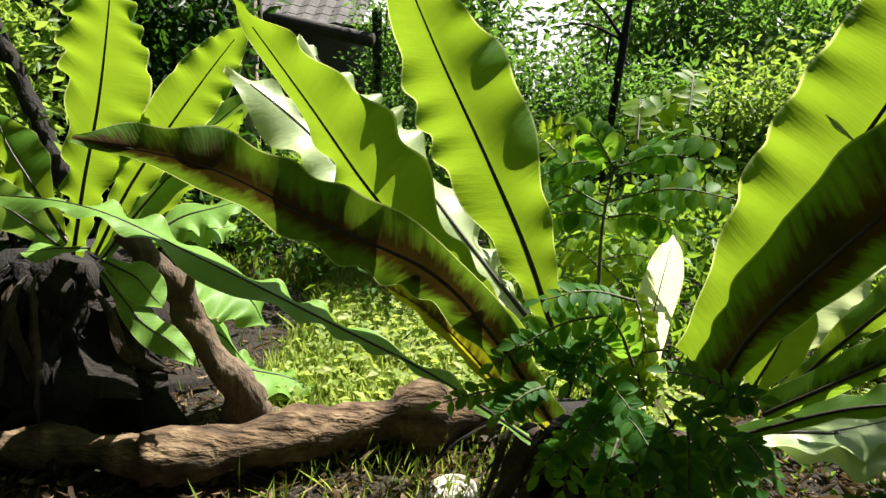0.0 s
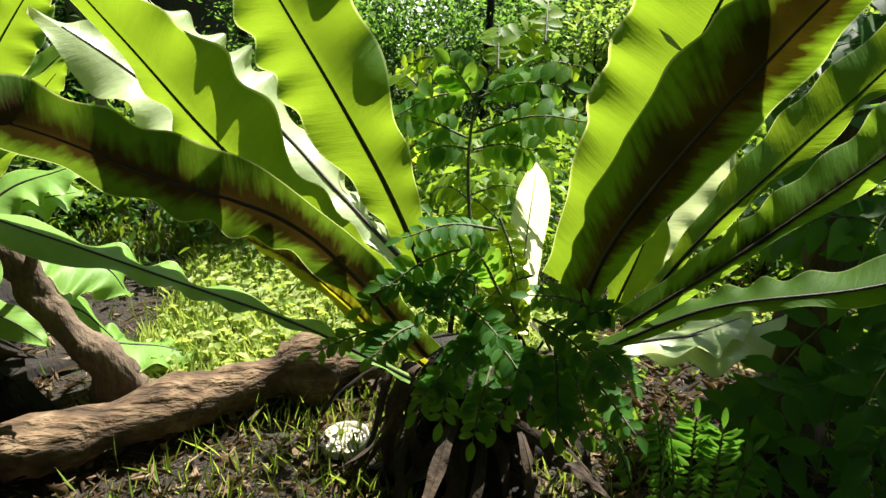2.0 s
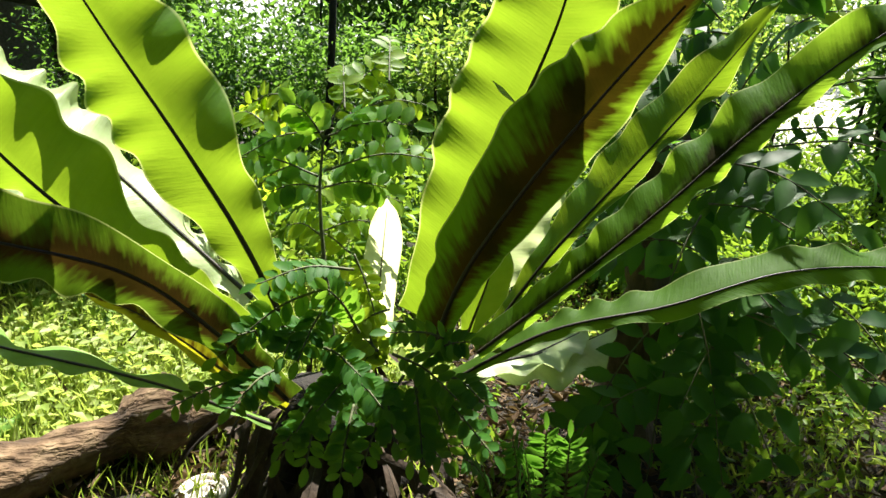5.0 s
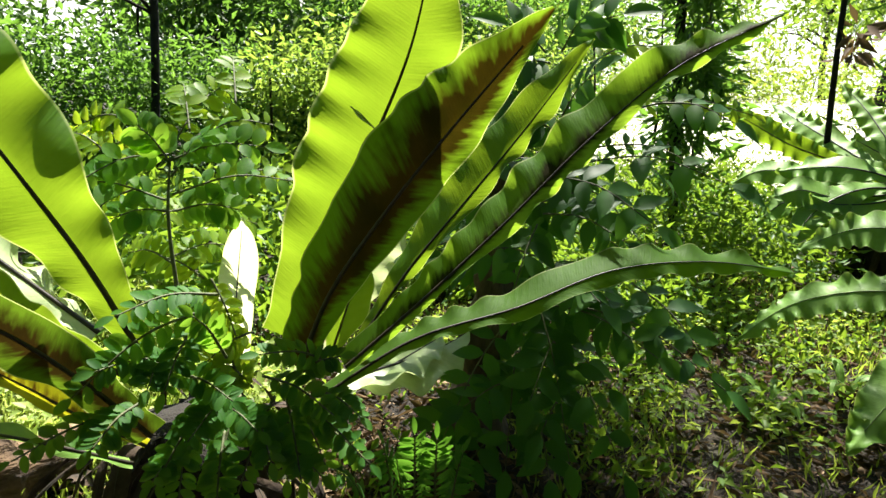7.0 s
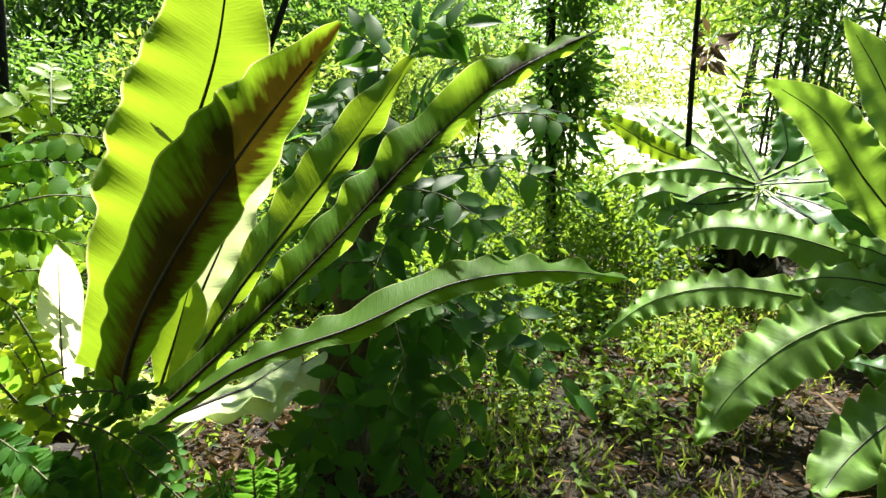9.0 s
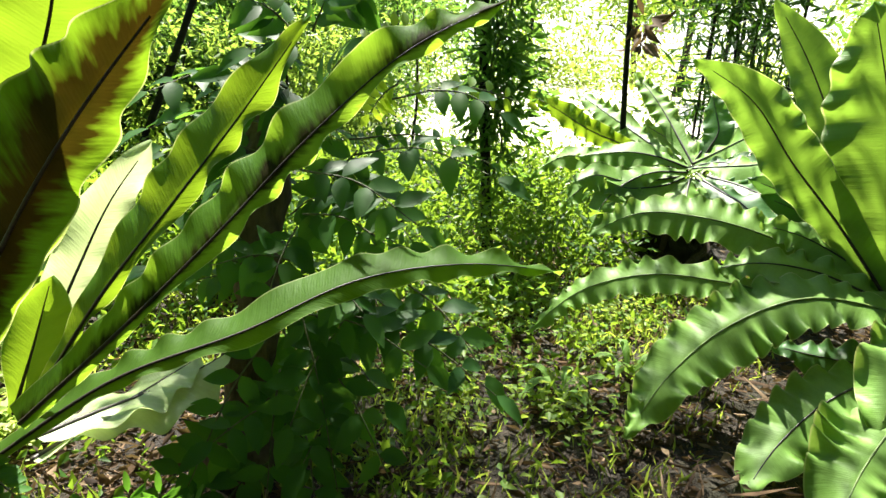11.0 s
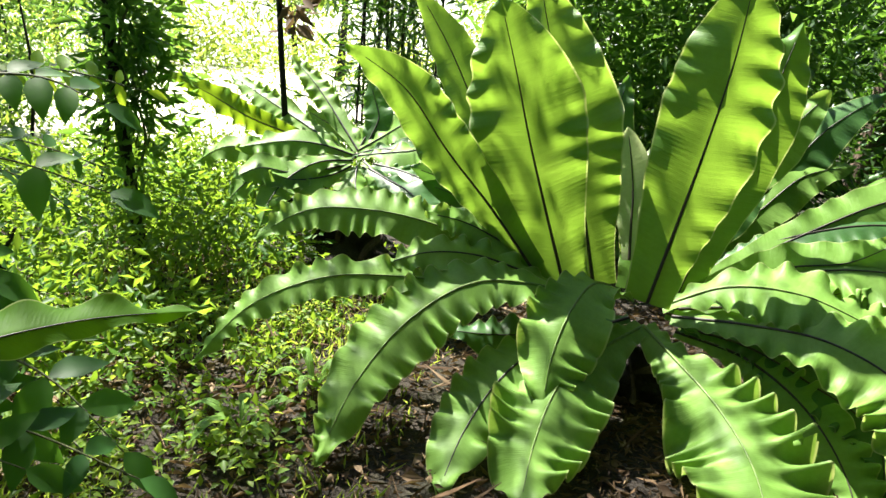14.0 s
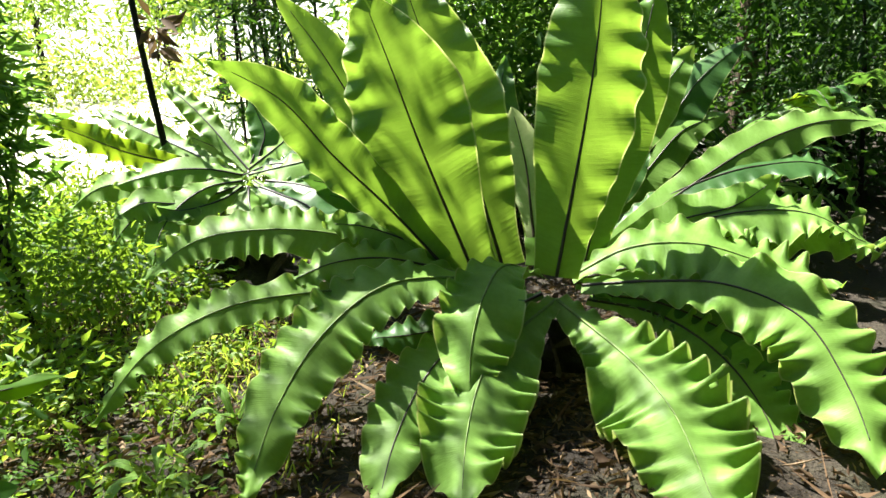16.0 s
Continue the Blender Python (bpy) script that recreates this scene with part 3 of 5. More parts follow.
frond(fern_two, [(3.276, -0.125, 0.417), (3.175, 0.155, 0.509), (3.045, 0.432, 0.531), (2.861, 0.647, 0.413), (2.638, 0.776, 0.240), (2.392, 0.826, 0.056)], 0.297, (-0.37, -0.82, -0.44), frond_green, rib=rib_green, pitch=0.095, wave=1.0, slits=0)
frond(fern_two, [(3.392, 0.132, 0.467), (3.367, 0.394, 0.573), (3.339, 0.658, 0.673), (3.293, 0.933, 0.718), (3.229, 1.207, 0.701), (3.133, 1.430, 0.562)], 0.233, (-0.64, -0.09, -0.77), frond_green, rib=rib_green, pitch=0.080, wave=1.0, slits=1)
frond(fern_two, [(3.273, 0.180, 0.457), (3.152, 0.454, 0.483), (3.026, 0.725, 0.524), (2.899, 0.996, 0.523), (2.779, 1.243, 0.416), (2.637, 1.413, 0.212)], 0.177, (-0.61, -0.43, -0.67), frond_green, rib=rib_green, pitch=0.085, wave=1.0, slits=2)
frond(fern_two, [(3.312, -0.201, 0.452), (3.204, -0.042, 0.543), (3.046, 0.050, 0.483), (2.894, 0.108, 0.347), (2.747, 0.126, 0.195)], 0.319, (-0.31, -0.93, -0.21), frond_green, rib=rib_green, pitch=0.105, wave=1.0, slits=3)
frond(fern_two, [(3.288, -0.256, 0.357), (3.081, -0.081, 0.313), (2.856, 0.065, 0.260), (2.622, 0.136, 0.148), (2.378, 0.163, 0.025)], 0.388, (-0.35, -0.91, -0.22), frond_green, rib=rib_green, pitch=0.098, wave=1.0, slits=0)
frond(fern_two, [(3.257, -0.122, 0.349), (3.089, 0.098, 0.321), (2.895, 0.270, 0.240), (2.672, 0.378, 0.117), (2.427, 0.428, -0.005)], 0.286, (-0.43, -0.85, -0.30), frond_green, pitch=0.095, wave=1.0, slits=1)
frond(fern_two, [(3.267, -0.253, 0.364), (3.087, -0.377, 0.296), (2.894, -0.484, 0.236), (2.690, -0.557, 0.163), (2.482, -0.581, 0.073), (2.267, -0.584, -0.004)], 0.449, (0.13, -0.96, 0.25), frond_green, rib=rib_green, pitch=0.080, wave=1.0, slits=2)
frond(fern_two, [(3.375, -0.403, 0.318), (3.227, -0.657, 0.296), (3.038, -0.852, 0.188), (2.817, -0.945, 0.024), (2.583, -0.894, -0.150)], 0.256, (0.35, -0.86, 0.38), frond_green, pitch=0.085, wave=1.0, slits=3)
frond(fern_two, [(3.338, -0.371, 0.397), (3.224, -0.627, 0.441), (3.091, -0.876, 0.460), (2.917, -1.074, 0.386), (2.703, -1.137, 0.216), (2.476, -1.122, 0.047)], 0.386, (0.31, -0.85, 0.42), frond_green, pitch=0.105, wave=1.0, slits=0)
frond(fern_two, [(3.399, -0.334, 0.417), (3.367, -0.573, 0.545), (3.302, -0.832, 0.568), (3.207, -1.077, 0.499), (3.102, -1.317, 0.422)], 0.391, (0.84, -0.31, 0.45), frond_green, rib=rib_green, pitch=0.098, wave=1.0, slits=1)
frond(fern_two, [(3.512, -0.378, 0.405), (3.610, -0.667, 0.582), (3.704, -0.963, 0.750), (3.793, -1.270, 0.899), (3.864, -1.601, 0.981), (3.906, -1.951, 0.959)], 0.214, (0.59, 0.40, 0.70), frond_green, pitch=0.16, wave=0.6, base=0.36)
frond(fern_two, [(3.731, -0.415, 0.363), (3.911, -0.636, 0.648), (4.081, -0.894, 0.906), (4.250, -1.136, 1.179), (4.401, -1.440, 1.387)], 0.272, (0.44, 0.78, 0.45), frond_shade, pitch=0.16, wave=0.6, base=0.36)
frond(fern_two, [(3.625, -0.397, 0.396), (3.669, -0.643, 0.597), (3.697, -0.931, 0.734), (3.709, -1.240, 0.810), (3.693, -1.550, 0.789), (3.605, -1.689, 0.529)], 0.232, (0.90, 0.03, 0.44), frond_shade, pitch=0.085, wave=1.0, slits=0)
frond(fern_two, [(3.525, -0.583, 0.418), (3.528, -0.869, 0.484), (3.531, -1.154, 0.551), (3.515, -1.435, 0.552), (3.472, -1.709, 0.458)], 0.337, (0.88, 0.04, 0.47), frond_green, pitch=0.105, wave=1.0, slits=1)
frond(fern_two, [(3.394, -0.357, 0.392), (3.359, -0.596, 0.327), (3.317, -0.828, 0.244), (3.268, -1.048, 0.135), (3.201, -1.215, -0.032)], 0.267, (0.81, -0.36, 0.46), frond_shade, pitch=0.098, wave=1.0, slits=2)
frond(fern_two, [(3.376, -0.207, 0.353), (3.324, -0.021, 0.295), (3.277, 0.173, 0.259), (3.236, 0.369, 0.245), (3.199, 0.568, 0.251)], 0.195, (-0.79, -0.25, -0.56), frond_shade, pitch=0.095, wave=1.0, slits=3)
frond(fern_two, [(3.606, 0.029, 0.395), (3.634, 0.204, 0.528), (3.657, 0.394, 0.639), (3.674, 0.594, 0.733), (3.682, 0.807, 0.797)], 0.216, (-0.07, 0.47, -0.88), frond_shade, pitch=0.16, wave=0.6, base=0.36)
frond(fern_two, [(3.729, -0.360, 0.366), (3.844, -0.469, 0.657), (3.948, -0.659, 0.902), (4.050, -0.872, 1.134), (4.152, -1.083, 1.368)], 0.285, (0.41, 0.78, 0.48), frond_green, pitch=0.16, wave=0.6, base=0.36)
frond(fern_two, [(3.834, -0.093, 0.377), (3.930, -0.047, 0.625), (4.027, -0.046, 0.874), (4.126, -0.082, 1.123), (4.224, -0.134, 1.369)], 0.236, (0.21, 0.98, -0.01), frond_shade, pitch=0.16, wave=0.6, base=0.36)
frond(fern_two, [(3.393, 0.107, 0.465), (3.383, 0.250, 0.552), (3.371, 0.395, 0.635), (3.353, 0.548, 0.698), (3.324, 0.711, 0.726)], 0.224, (-0.76, 0.22, -0.61), frond_green, pitch=0.098, wave=1.0, slits=3)
frond(fern_two, [(3.334, 0.108, 0.459), (3.280, 0.287, 0.536), (3.219, 0.468, 0.594), (3.140, 0.652, 0.601), (3.043, 0.822, 0.553)], 0.195, (-0.76, -0.18, -0.63), frond_green, pitch=0.095, wave=1.0, slits=0)
frond(fern_two, [(3.621, 0.210, 0.482), (3.648, 0.364, 0.603), (3.673, 0.521, 0.719), (3.691, 0.693, 0.814), (3.697, 0.883, 0.866)], 0.185, (-0.03, 0.54, -0.84), frond_shade, pitch=0.16, wave=0.6, base=0.36)
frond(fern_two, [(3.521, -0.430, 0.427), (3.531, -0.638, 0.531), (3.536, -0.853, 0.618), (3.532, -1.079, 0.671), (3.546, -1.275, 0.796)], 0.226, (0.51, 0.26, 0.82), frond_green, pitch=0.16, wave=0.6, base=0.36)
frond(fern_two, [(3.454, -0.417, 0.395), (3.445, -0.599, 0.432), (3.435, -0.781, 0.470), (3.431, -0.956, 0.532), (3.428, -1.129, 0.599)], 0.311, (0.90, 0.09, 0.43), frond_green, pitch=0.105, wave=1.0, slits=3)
frond(fern_two, [(3.635, -0.372, 0.436), (3.704, -0.454, 0.566), (3.772, -0.539, 0.694), (3.830, -0.669, 0.784), (3.889, -0.798, 0.874)], 0.221, (0.46, 0.75, 0.48), frond_shade, pitch=0.16, wave=0.6, base=0.36)
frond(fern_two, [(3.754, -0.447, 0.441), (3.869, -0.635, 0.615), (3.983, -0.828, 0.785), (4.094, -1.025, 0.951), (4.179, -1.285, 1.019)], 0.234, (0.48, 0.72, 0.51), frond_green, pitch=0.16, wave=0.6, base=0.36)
frond(fern_two, [(3.383, -0.428, 0.340), (3.284, -0.665, 0.328), (3.162, -0.874, 0.261), (3.025, -1.068, 0.163), (2.854, -1.084, -0.027)], 0.278, (0.69, -0.61, 0.40), frond_shade, pitch=0.080, wave=1.0, slits=2)
frond(fern_two, [(3.522, -0.481, 0.424), (3.517, -0.766, 0.556), (3.498, -1.061, 0.643), (3.450, -1.365, 0.633), (3.357, -1.617, 0.470)], 0.325, (0.88, -0.04, 0.47), frond_green, pitch=0.085, wave=1.0, slits=3)
frond(fern_two, [(3.672, -0.217, 0.390), (3.744, -0.241, 0.595), (3.816, -0.266, 0.799), (3.887, -0.330, 0.995), (3.958, -0.400, 1.188)], 0.252, (0.33, 0.94, 0.09), frond_spring, pitch=0.16, wave=0.6, base=0.46)
fern_three = thing("birds_nest_fern", "bird's nest fern with drooping fronds at the clearing's edge", "fern", "ferns in the garden")
frond(fern_three, [(4.658, 1.535, 0.728), (4.760, 1.924, 0.835), (4.855, 2.317, 0.926), (4.960, 2.696, 1.064), (5.057, 3.082, 1.183)], 0.194, (0.07, 0.27, -0.96), frond_lit, pitch=0.12, wave=0.95, slits=1)
frond(fern_three, [(4.776, 1.573, 0.747), (4.916, 1.855, 0.864), (5.050, 2.142, 0.975), (5.180, 2.430, 1.086), (5.308, 2.717, 1.203)], 0.211, (-0.62, 0.51, -0.59), frond_green, pitch=0.12, wave=0.95, slits=2)
frond(fern_three, [(4.897, 1.537, 0.764), (5.021, 1.703, 0.921), (5.145, 1.871, 1.078), (5.262, 2.050, 1.226), (5.372, 2.246, 1.360)], 0.186, (-0.50, 0.74, -0.45), frond_green, pitch=0.12, wave=0.95, base=0.36)
frond(fern_three, [(4.658, 1.535, 0.728), (4.597, 1.794, 0.751), (4.532, 2.052, 0.763), (4.461, 2.305, 0.755), (4.354, 2.501, 0.608)], 0.196, (-0.69, -0.18, -0.70), frond_green, pitch=0.12, wave=0.95, slits=0)
frond(fern_three, [(4.541, 1.497, 0.711), (4.449, 1.693, 0.714), (4.345, 1.876, 0.677), (4.226, 2.026, 0.585), (4.095, 2.117, 0.437)], 0.213, (-0.47, -0.57, -0.67), frond_green, pitch=0.12, wave=0.95, slits=1)
frond(fern_three, [(4.435, 1.390, 0.723), (4.365, 1.373, 0.678), (4.297, 1.351, 0.634), (4.231, 1.314, 0.596), (4.166, 1.276, 0.557)], 0.251, (0.42, -0.91, -0.03), frond_green, pitch=0.12, wave=0.95, slits=2)
frond(fern_three, [(4.669, 1.498, 0.760), (4.613, 1.280, 0.825), (4.536, 1.065, 0.818), (4.444, 0.859, 0.764), (4.338, 0.673, 0.671)], 0.318, (0.82, -0.39, 0.42), frond_shade, pitch=0.12, wave=0.95, slits=3)
frond(fern_three, [(4.788, 1.499, 0.778), (4.796, 1.336, 0.884), (4.804, 1.174, 0.990), (4.802, 0.993, 1.057), (4.797, 0.807, 1.114)], 0.312, (0.82, 0.27, 0.51), frond_green, pitch=0.12, wave=0.95, slits=0)
frond(fern_three, [(4.434, 1.423, 0.725), (4.338, 1.508, 0.676), (4.243, 1.604, 0.654), (4.152, 1.701, 0.654), (4.068, 1.798, 0.700)], 0.184, (-0.45, -0.52, -0.73), frond_green, pitch=0.12, wave=0.95, slits=1)
frond(fern_three, [(4.447, 1.288, 0.750), (4.344, 1.070, 0.735), (4.230, 0.863, 0.693), (4.103, 0.671, 0.619), (3.970, 0.481, 0.549)], 0.299, (0.76, -0.56, 0.35), frond_shade, pitch=0.12, wave=0.95, slits=2)
frond(fern_three, [(4.220, 1.282, 0.755), (4.133, 1.164, 0.724), (4.047, 1.045, 0.692), (3.951, 0.940, 0.645), (3.853, 0.839, 0.594)], 0.298, (0.70, -0.66, 0.28), frond_green, pitch=0.12, wave=0.95, slits=3)
frond(fern_three, [(4.669, 1.498, 0.760), (4.599, 1.663, 0.846), (4.492, 1.820, 0.796), (4.372, 1.927, 0.688), (4.248, 2.011, 0.558)], 0.228, (-0.28, -0.66, -0.70), frond_green, pitch=0.12, wave=0.95, slits=0)
frond(fern_three, [(4.897, 1.537, 0.764), (4.984, 1.501, 0.872), (5.069, 1.438, 0.962), (5.149, 1.339, 1.029), (5.229, 1.241, 1.095)], 0.290, (0.47, 0.81, 0.35), frond_green, pitch=0.12, wave=0.95, slits=1)
frond(fern_three, [(4.885, 1.576, 0.730), (4.975, 1.615, 0.843), (5.038, 1.754, 0.891), (5.101, 1.894, 0.940), (5.165, 2.034, 0.988)], 0.254, (-0.62, 0.49, -0.61), frond_green, pitch=0.12, wave=0.95, slits=2)
frond(fern_three, [(4.443, 1.422, 0.758), (4.317, 1.582, 0.749), (4.175, 1.699, 0.676), (4.027, 1.759, 0.561), (3.878, 1.758, 0.421)], 0.197, (-0.12, -0.81, -0.57), frond_green, pitch=0.12, wave=0.95, slits=3)
frond(fern_three, [(4.337, 1.318, 0.770), (4.252, 1.215, 0.730), (4.165, 1.118, 0.687), (4.050, 1.125, 0.608), (3.936, 1.132, 0.528)], 0.207, (0.44, -0.90, -0.06), frond_green, pitch=0.12, wave=0.95, slits=0)
frond(fern_three, [(4.560, 1.459, 0.775), (4.511, 1.628, 0.825), (4.452, 1.801, 0.843), (4.380, 1.967, 0.821), (4.305, 2.130, 0.784)], 0.210, (-0.65, -0.26, -0.71), frond_green, pitch=0.12, wave=0.95, slits=1)
frond(fern_three, [(4.561, 1.425, 0.773), (4.524, 1.240, 0.811), (4.487, 1.055, 0.848), (4.451, 0.872, 0.897), (4.415, 0.692, 0.954)], 0.314, (0.86, -0.05, 0.51), frond_green, pitch=0.12, wave=0.95, slits=2)
frond(fern_three, [(4.433, 1.457, 0.727), (4.312, 1.588, 0.699), (4.191, 1.720, 0.687), (4.074, 1.854, 0.717), (3.936, 1.953, 0.660)], 0.231, (-0.56, -0.45, -0.70), frond_green, pitch=0.12, wave=0.95, slits=3)
frond(fern_three, [(4.888, 1.501, 0.726), (4.954, 1.469, 0.856), (5.021, 1.437, 0.986), (5.080, 1.487, 1.109), (5.139, 1.551, 1.231)], 0.217, (-0.04, 1.00, -0.05), frond_shade, pitch=0.12, wave=0.95, base=0.36)
frond(fern_three, [(4.113, 1.215, 0.770), (4.026, 1.075, 0.731), (3.938, 0.936, 0.693), (3.838, 0.823, 0.626), (3.727, 0.735, 0.534)], 0.253, (0.71, -0.65, 0.27), frond_shade, pitch=0.12, wave=0.95, slits=1)


# ---- plants with feathered leaves ----
LEAFLET = [(0.0, 0.0), (0.18, 0.62), (0.42, 1.0), (0.68, 0.92), (0.88, 0.55), (1.0, 0.0)]


def leaflet_data(verts, faces, base, axis, normal, length, width, droop, pointed):
    """A rounded leaflet, folded a little along its middle and hanging at its tip."""
    a = np.asarray(axis, float) / np.linalg.norm(axis)
    w = np.cross(a, normal)
    w /= np.linalg.norm(w) + 1e-9
    nm = np.cross(w, a)
    start = len(verts)
    for s, h in LEAFLET:
        if pointed:
            h *= (1 - s) ** 0.35 * 1.15
        c = base + a * length * s - nm * droop * length * s * s
        verts.append(c)
        if 0 < s < 1:
            verts.append(c + w * width * 0.5 * h + nm * width * 0.12 * h)
            verts.append(c - w * width * 0.5 * h + nm * width * 0.12 * h)
    mids = [start, start + 1, start + 4, start + 7, start + 10, start + 13]
    faces += [(mids[0], mids[1] + 1, mids[1]), (mids[0], mids[1], mids[1] + 2)]
    for p, q in zip(mids[1:-2], mids[2:-1]):
        faces += [(p, p + 1, q + 1, q), (p, q, q + 2, p + 2)]
    faces += [(mids[-2], mids[-2] + 1, mids[-1]), (mids[-2], mids[-1], mids[-2] + 2)]


def pinnate(plant, base, tip, pairs, length, width, material, seed, sag=0.1, flat=(0, 0, 1), pointed=False, droop=0.2):
    """A feathered leaf: a thin stalk with paired leaflets and one at its end."""
    r = random.Random(seed)
    base, tip = np.array(base, float), np.array(tip, float)
    span = np.linalg.norm(tip - base)
    curve = spline([base, (base + tip) / 2 + np.array([0, 0, sag * span]), tip], 24)
    flat = np.array(flat, float) + np.array([r.gauss(0, 0.25), r.gauss(0, 0.25), r.gauss(0, 0.1)])
    leaf = child(tube("leaf", curve, [0.0032 * (1 - 0.7 * j / 23) + 0.0006 for j in range(24)], stem_mat, 5), plant)

    def leaflet(at, axis, normal, ln, w):
        verts, faces = [], []
        leaflet_data(verts, faces, at, axis, normal, ln, w, droop, pointed)
        child(new("leaflet", mesh_of("leaflet", verts, faces, material)), leaf)

    for k in range(pairs + 1):
        i = 4 + int(18.9 * k / max(1, pairs))
        t = curve[min(23, i + 1)] - curve[i - 1]
        t /= np.linalg.norm(t)
        side = np.cross(t, flat)
        side /= np.linalg.norm(side) + 1e-9
        up = np.cross(side, t)
        if k == pairs:
            leaflet(curve[-1], t, up, length, width)
            continue
        for sgn in (-1, 1):
            a = side * sgn + t * (0.45 + r.gauss(0, 0.12)) + up * r.gauss(0, 0.18)
            size = length * (0.8 + 0.3 * math.sin(math.pi * (k + 0.6) / (pairs + 0.6))) * r.uniform(0.85, 1.1)
            leaflet(curve[i] + t * r.uniform(-0.004, 0.004), a, up + side * r.gauss(0, 0.2), size, width * size / length)
    return leaf


# ---- log, leaning dead trunk, round lid ----
log = thing("fallen_log", "weathered fallen log lying on the grass", "log")
path_left = spline([(-1.649, 1.909, 0.070), (-1.376, 1.936, 0.070), (-1.105, 1.946, 0.070), (-0.808, 1.900, 0.070)], 26)
child(tube("trunk", path_left, [0.062 + 0.012 * math.sin(i * 0.6) for i in range(26)], log_bark, 26, 0.34, 1), log, "brown barked log with a broken end")
path_right = spline([(-0.890, 1.887, 0.085), (-0.621, 1.984, 0.090), (-0.313, 2.118, 0.100), (-0.045, 2.195, 0.110), (0.241, 2.257, 0.100)], 40)
child(tube("trunk", path_right, [0.078 + 0.014 * math.sin(i * 0.45) + (0.03 if 26 < i < 33 else 0) for i in range(40)], log_bark, 26, 0.36, 4), log)
dead_trunk = thing("dead_trunk", "leaning dead tree trunk that carries a fern", "trunk")
lean = spline([(-0.641, 2.242, 0.000), (-0.663, 2.168, 0.172), (-0.752, 2.158, 0.322), (-0.864, 2.169, 0.517), (-0.956, 2.177, 0.649), (-1.027, 2.188, 0.750)], 34)
child(tube("trunk", lean, [0.105 - 0.043 * min(1, i / 9) - 0.0004 * i for i in range(34)], bark, 16, 0.6, 8), dead_trunk)
child(tube("branch_stub", spline([lean[20], lean[20] + np.array([0.05, -0.04, 0.05]), lean[20] + np.array([0.07, -0.05, 0.12])], 8), [0.022 - 0.001 * i for i in range(8)], bark, 8, 0.4, 6), dead_trunk)
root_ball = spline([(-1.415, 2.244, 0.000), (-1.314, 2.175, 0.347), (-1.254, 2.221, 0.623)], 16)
child(tube("root_ball", root_ball, [0.13 - 0.004 * i for i in range(16)], dark_bark, 18, 1.2, 3), fern_left, "mass of dead roots and fronds, coloured near black for shade")


def lid(name, at, radius):
    """A round lid with raised rings."""
    prof = [(0, 0.012), (0.2, 0.012), (0.24, 0.020), (0.30, 0.020), (0.34, 0.010), (0.52, 0.010), (0.56, 0.020), (0.62, 0.020), (0.66, 0.010), (0.86, 0.012), (0.9, 0.024), (0.98, 0.024), (1.0, 0.0)]
    seg = 40
    verts = [(radius * r * math.cos(2 * math.pi * k / seg), radius * r * math.sin(2 * math.pi * k / seg), z) for r, z in prof[1:] for k in range(seg)] + [(0, 0, 0.012)]
    faces = [(j * seg + k, j * seg + (k + 1) % seg, (j + 1) * seg + (k + 1) % seg, (j + 1) * seg + k) for j in range(len(prof) - 2) for k in range(seg)]
    faces += [(len(verts) - 1, (k + 1) % seg, k) for k in range(seg)]
    ob = new(name, mesh_of(name, verts, faces, sand))
    ob.matrix_world = pose(*at, 4, -3, 0)
    return tagged(ob, "round weathered lid with raised rings lying in litter", "lid")


lid("round_lid", (0.089, 1.888, 0.012), 0.078)

# ---- feathered sapling in front of and behind the first fern ----
sapling = thing("sapling", "young sapling with feathered leaves of small oval leaflets", "sapling")
child(tube("stem", spline([(0.484, 1.743, 0.000), (0.476, 1.802, 0.449), (0.473, 1.886, 0.709), (0.479, 1.944, 0.891), (0.506, 1.987, 1.051)], 20), [0.009 - 0.0003 * i for i in range(20)], stem_mat, 8), sapling)
pinnate(sapling, (0.449, 1.448, 0.816), (0.242, 1.414, 0.818), 12, 0.040, 0.020, sapling_mat, 1, flat=(-0.08, -0.66, 0.81))
pinnate(sapling, (0.423, 1.447, 0.788), (0.153, 1.395, 0.679), 12, 0.040, 0.020, sapling_mat, 2, flat=(-0.05, -0.65, 0.85))
pinnate(sapling, (0.397, 1.443, 0.754), (0.303, 1.347, 0.667), 12, 0.040, 0.020, sapling_mat, 3, flat=(-0.08, -0.64, 0.87))
pinnate(sapling, (0.444, 1.392, 0.639), (0.252, 1.301, 0.480), 12, 0.040, 0.020, sapling_mat, 4, flat=(-0.08, -0.60, 0.94))
pinnate(sapling, (0.482, 1.432, 0.574), (0.390, 1.325, 0.457), 9, 0.040, 0.020, sapling_mat, 5, flat=(-0.12, -0.59, 0.95))
pinnate(sapling, (0.531, 1.352, 0.592), (0.406, 1.249, 0.457), 12, 0.040, 0.020, sapling_mat, 6, flat=(-0.14, -0.58, 0.96))
pinnate(sapling, (0.574, 1.389, 0.525), (0.522, 1.277, 0.427), 9, 0.040, 0.020, sapling_mat, 7, flat=(-0.18, -0.57, 0.97))
pinnate(sapling, (0.553, 1.341, 0.580), (0.671, 1.174, 0.465), 12, 0.040, 0.020, sapling_mat, 8, flat=(-0.22, -0.56, 0.96))
pinnate(sapling, (0.597, 1.378, 0.513), (0.698, 1.226, 0.430), 9, 0.040, 0.020, sapling_mat, 9, flat=(-0.22, -0.55, 0.97))
pinnate(sapling, (0.554, 1.345, 0.592), (0.527, 1.213, 0.456), 12, 0.040, 0.020, sapling_mat, 10, flat=(-0.18, -0.57, 0.96))
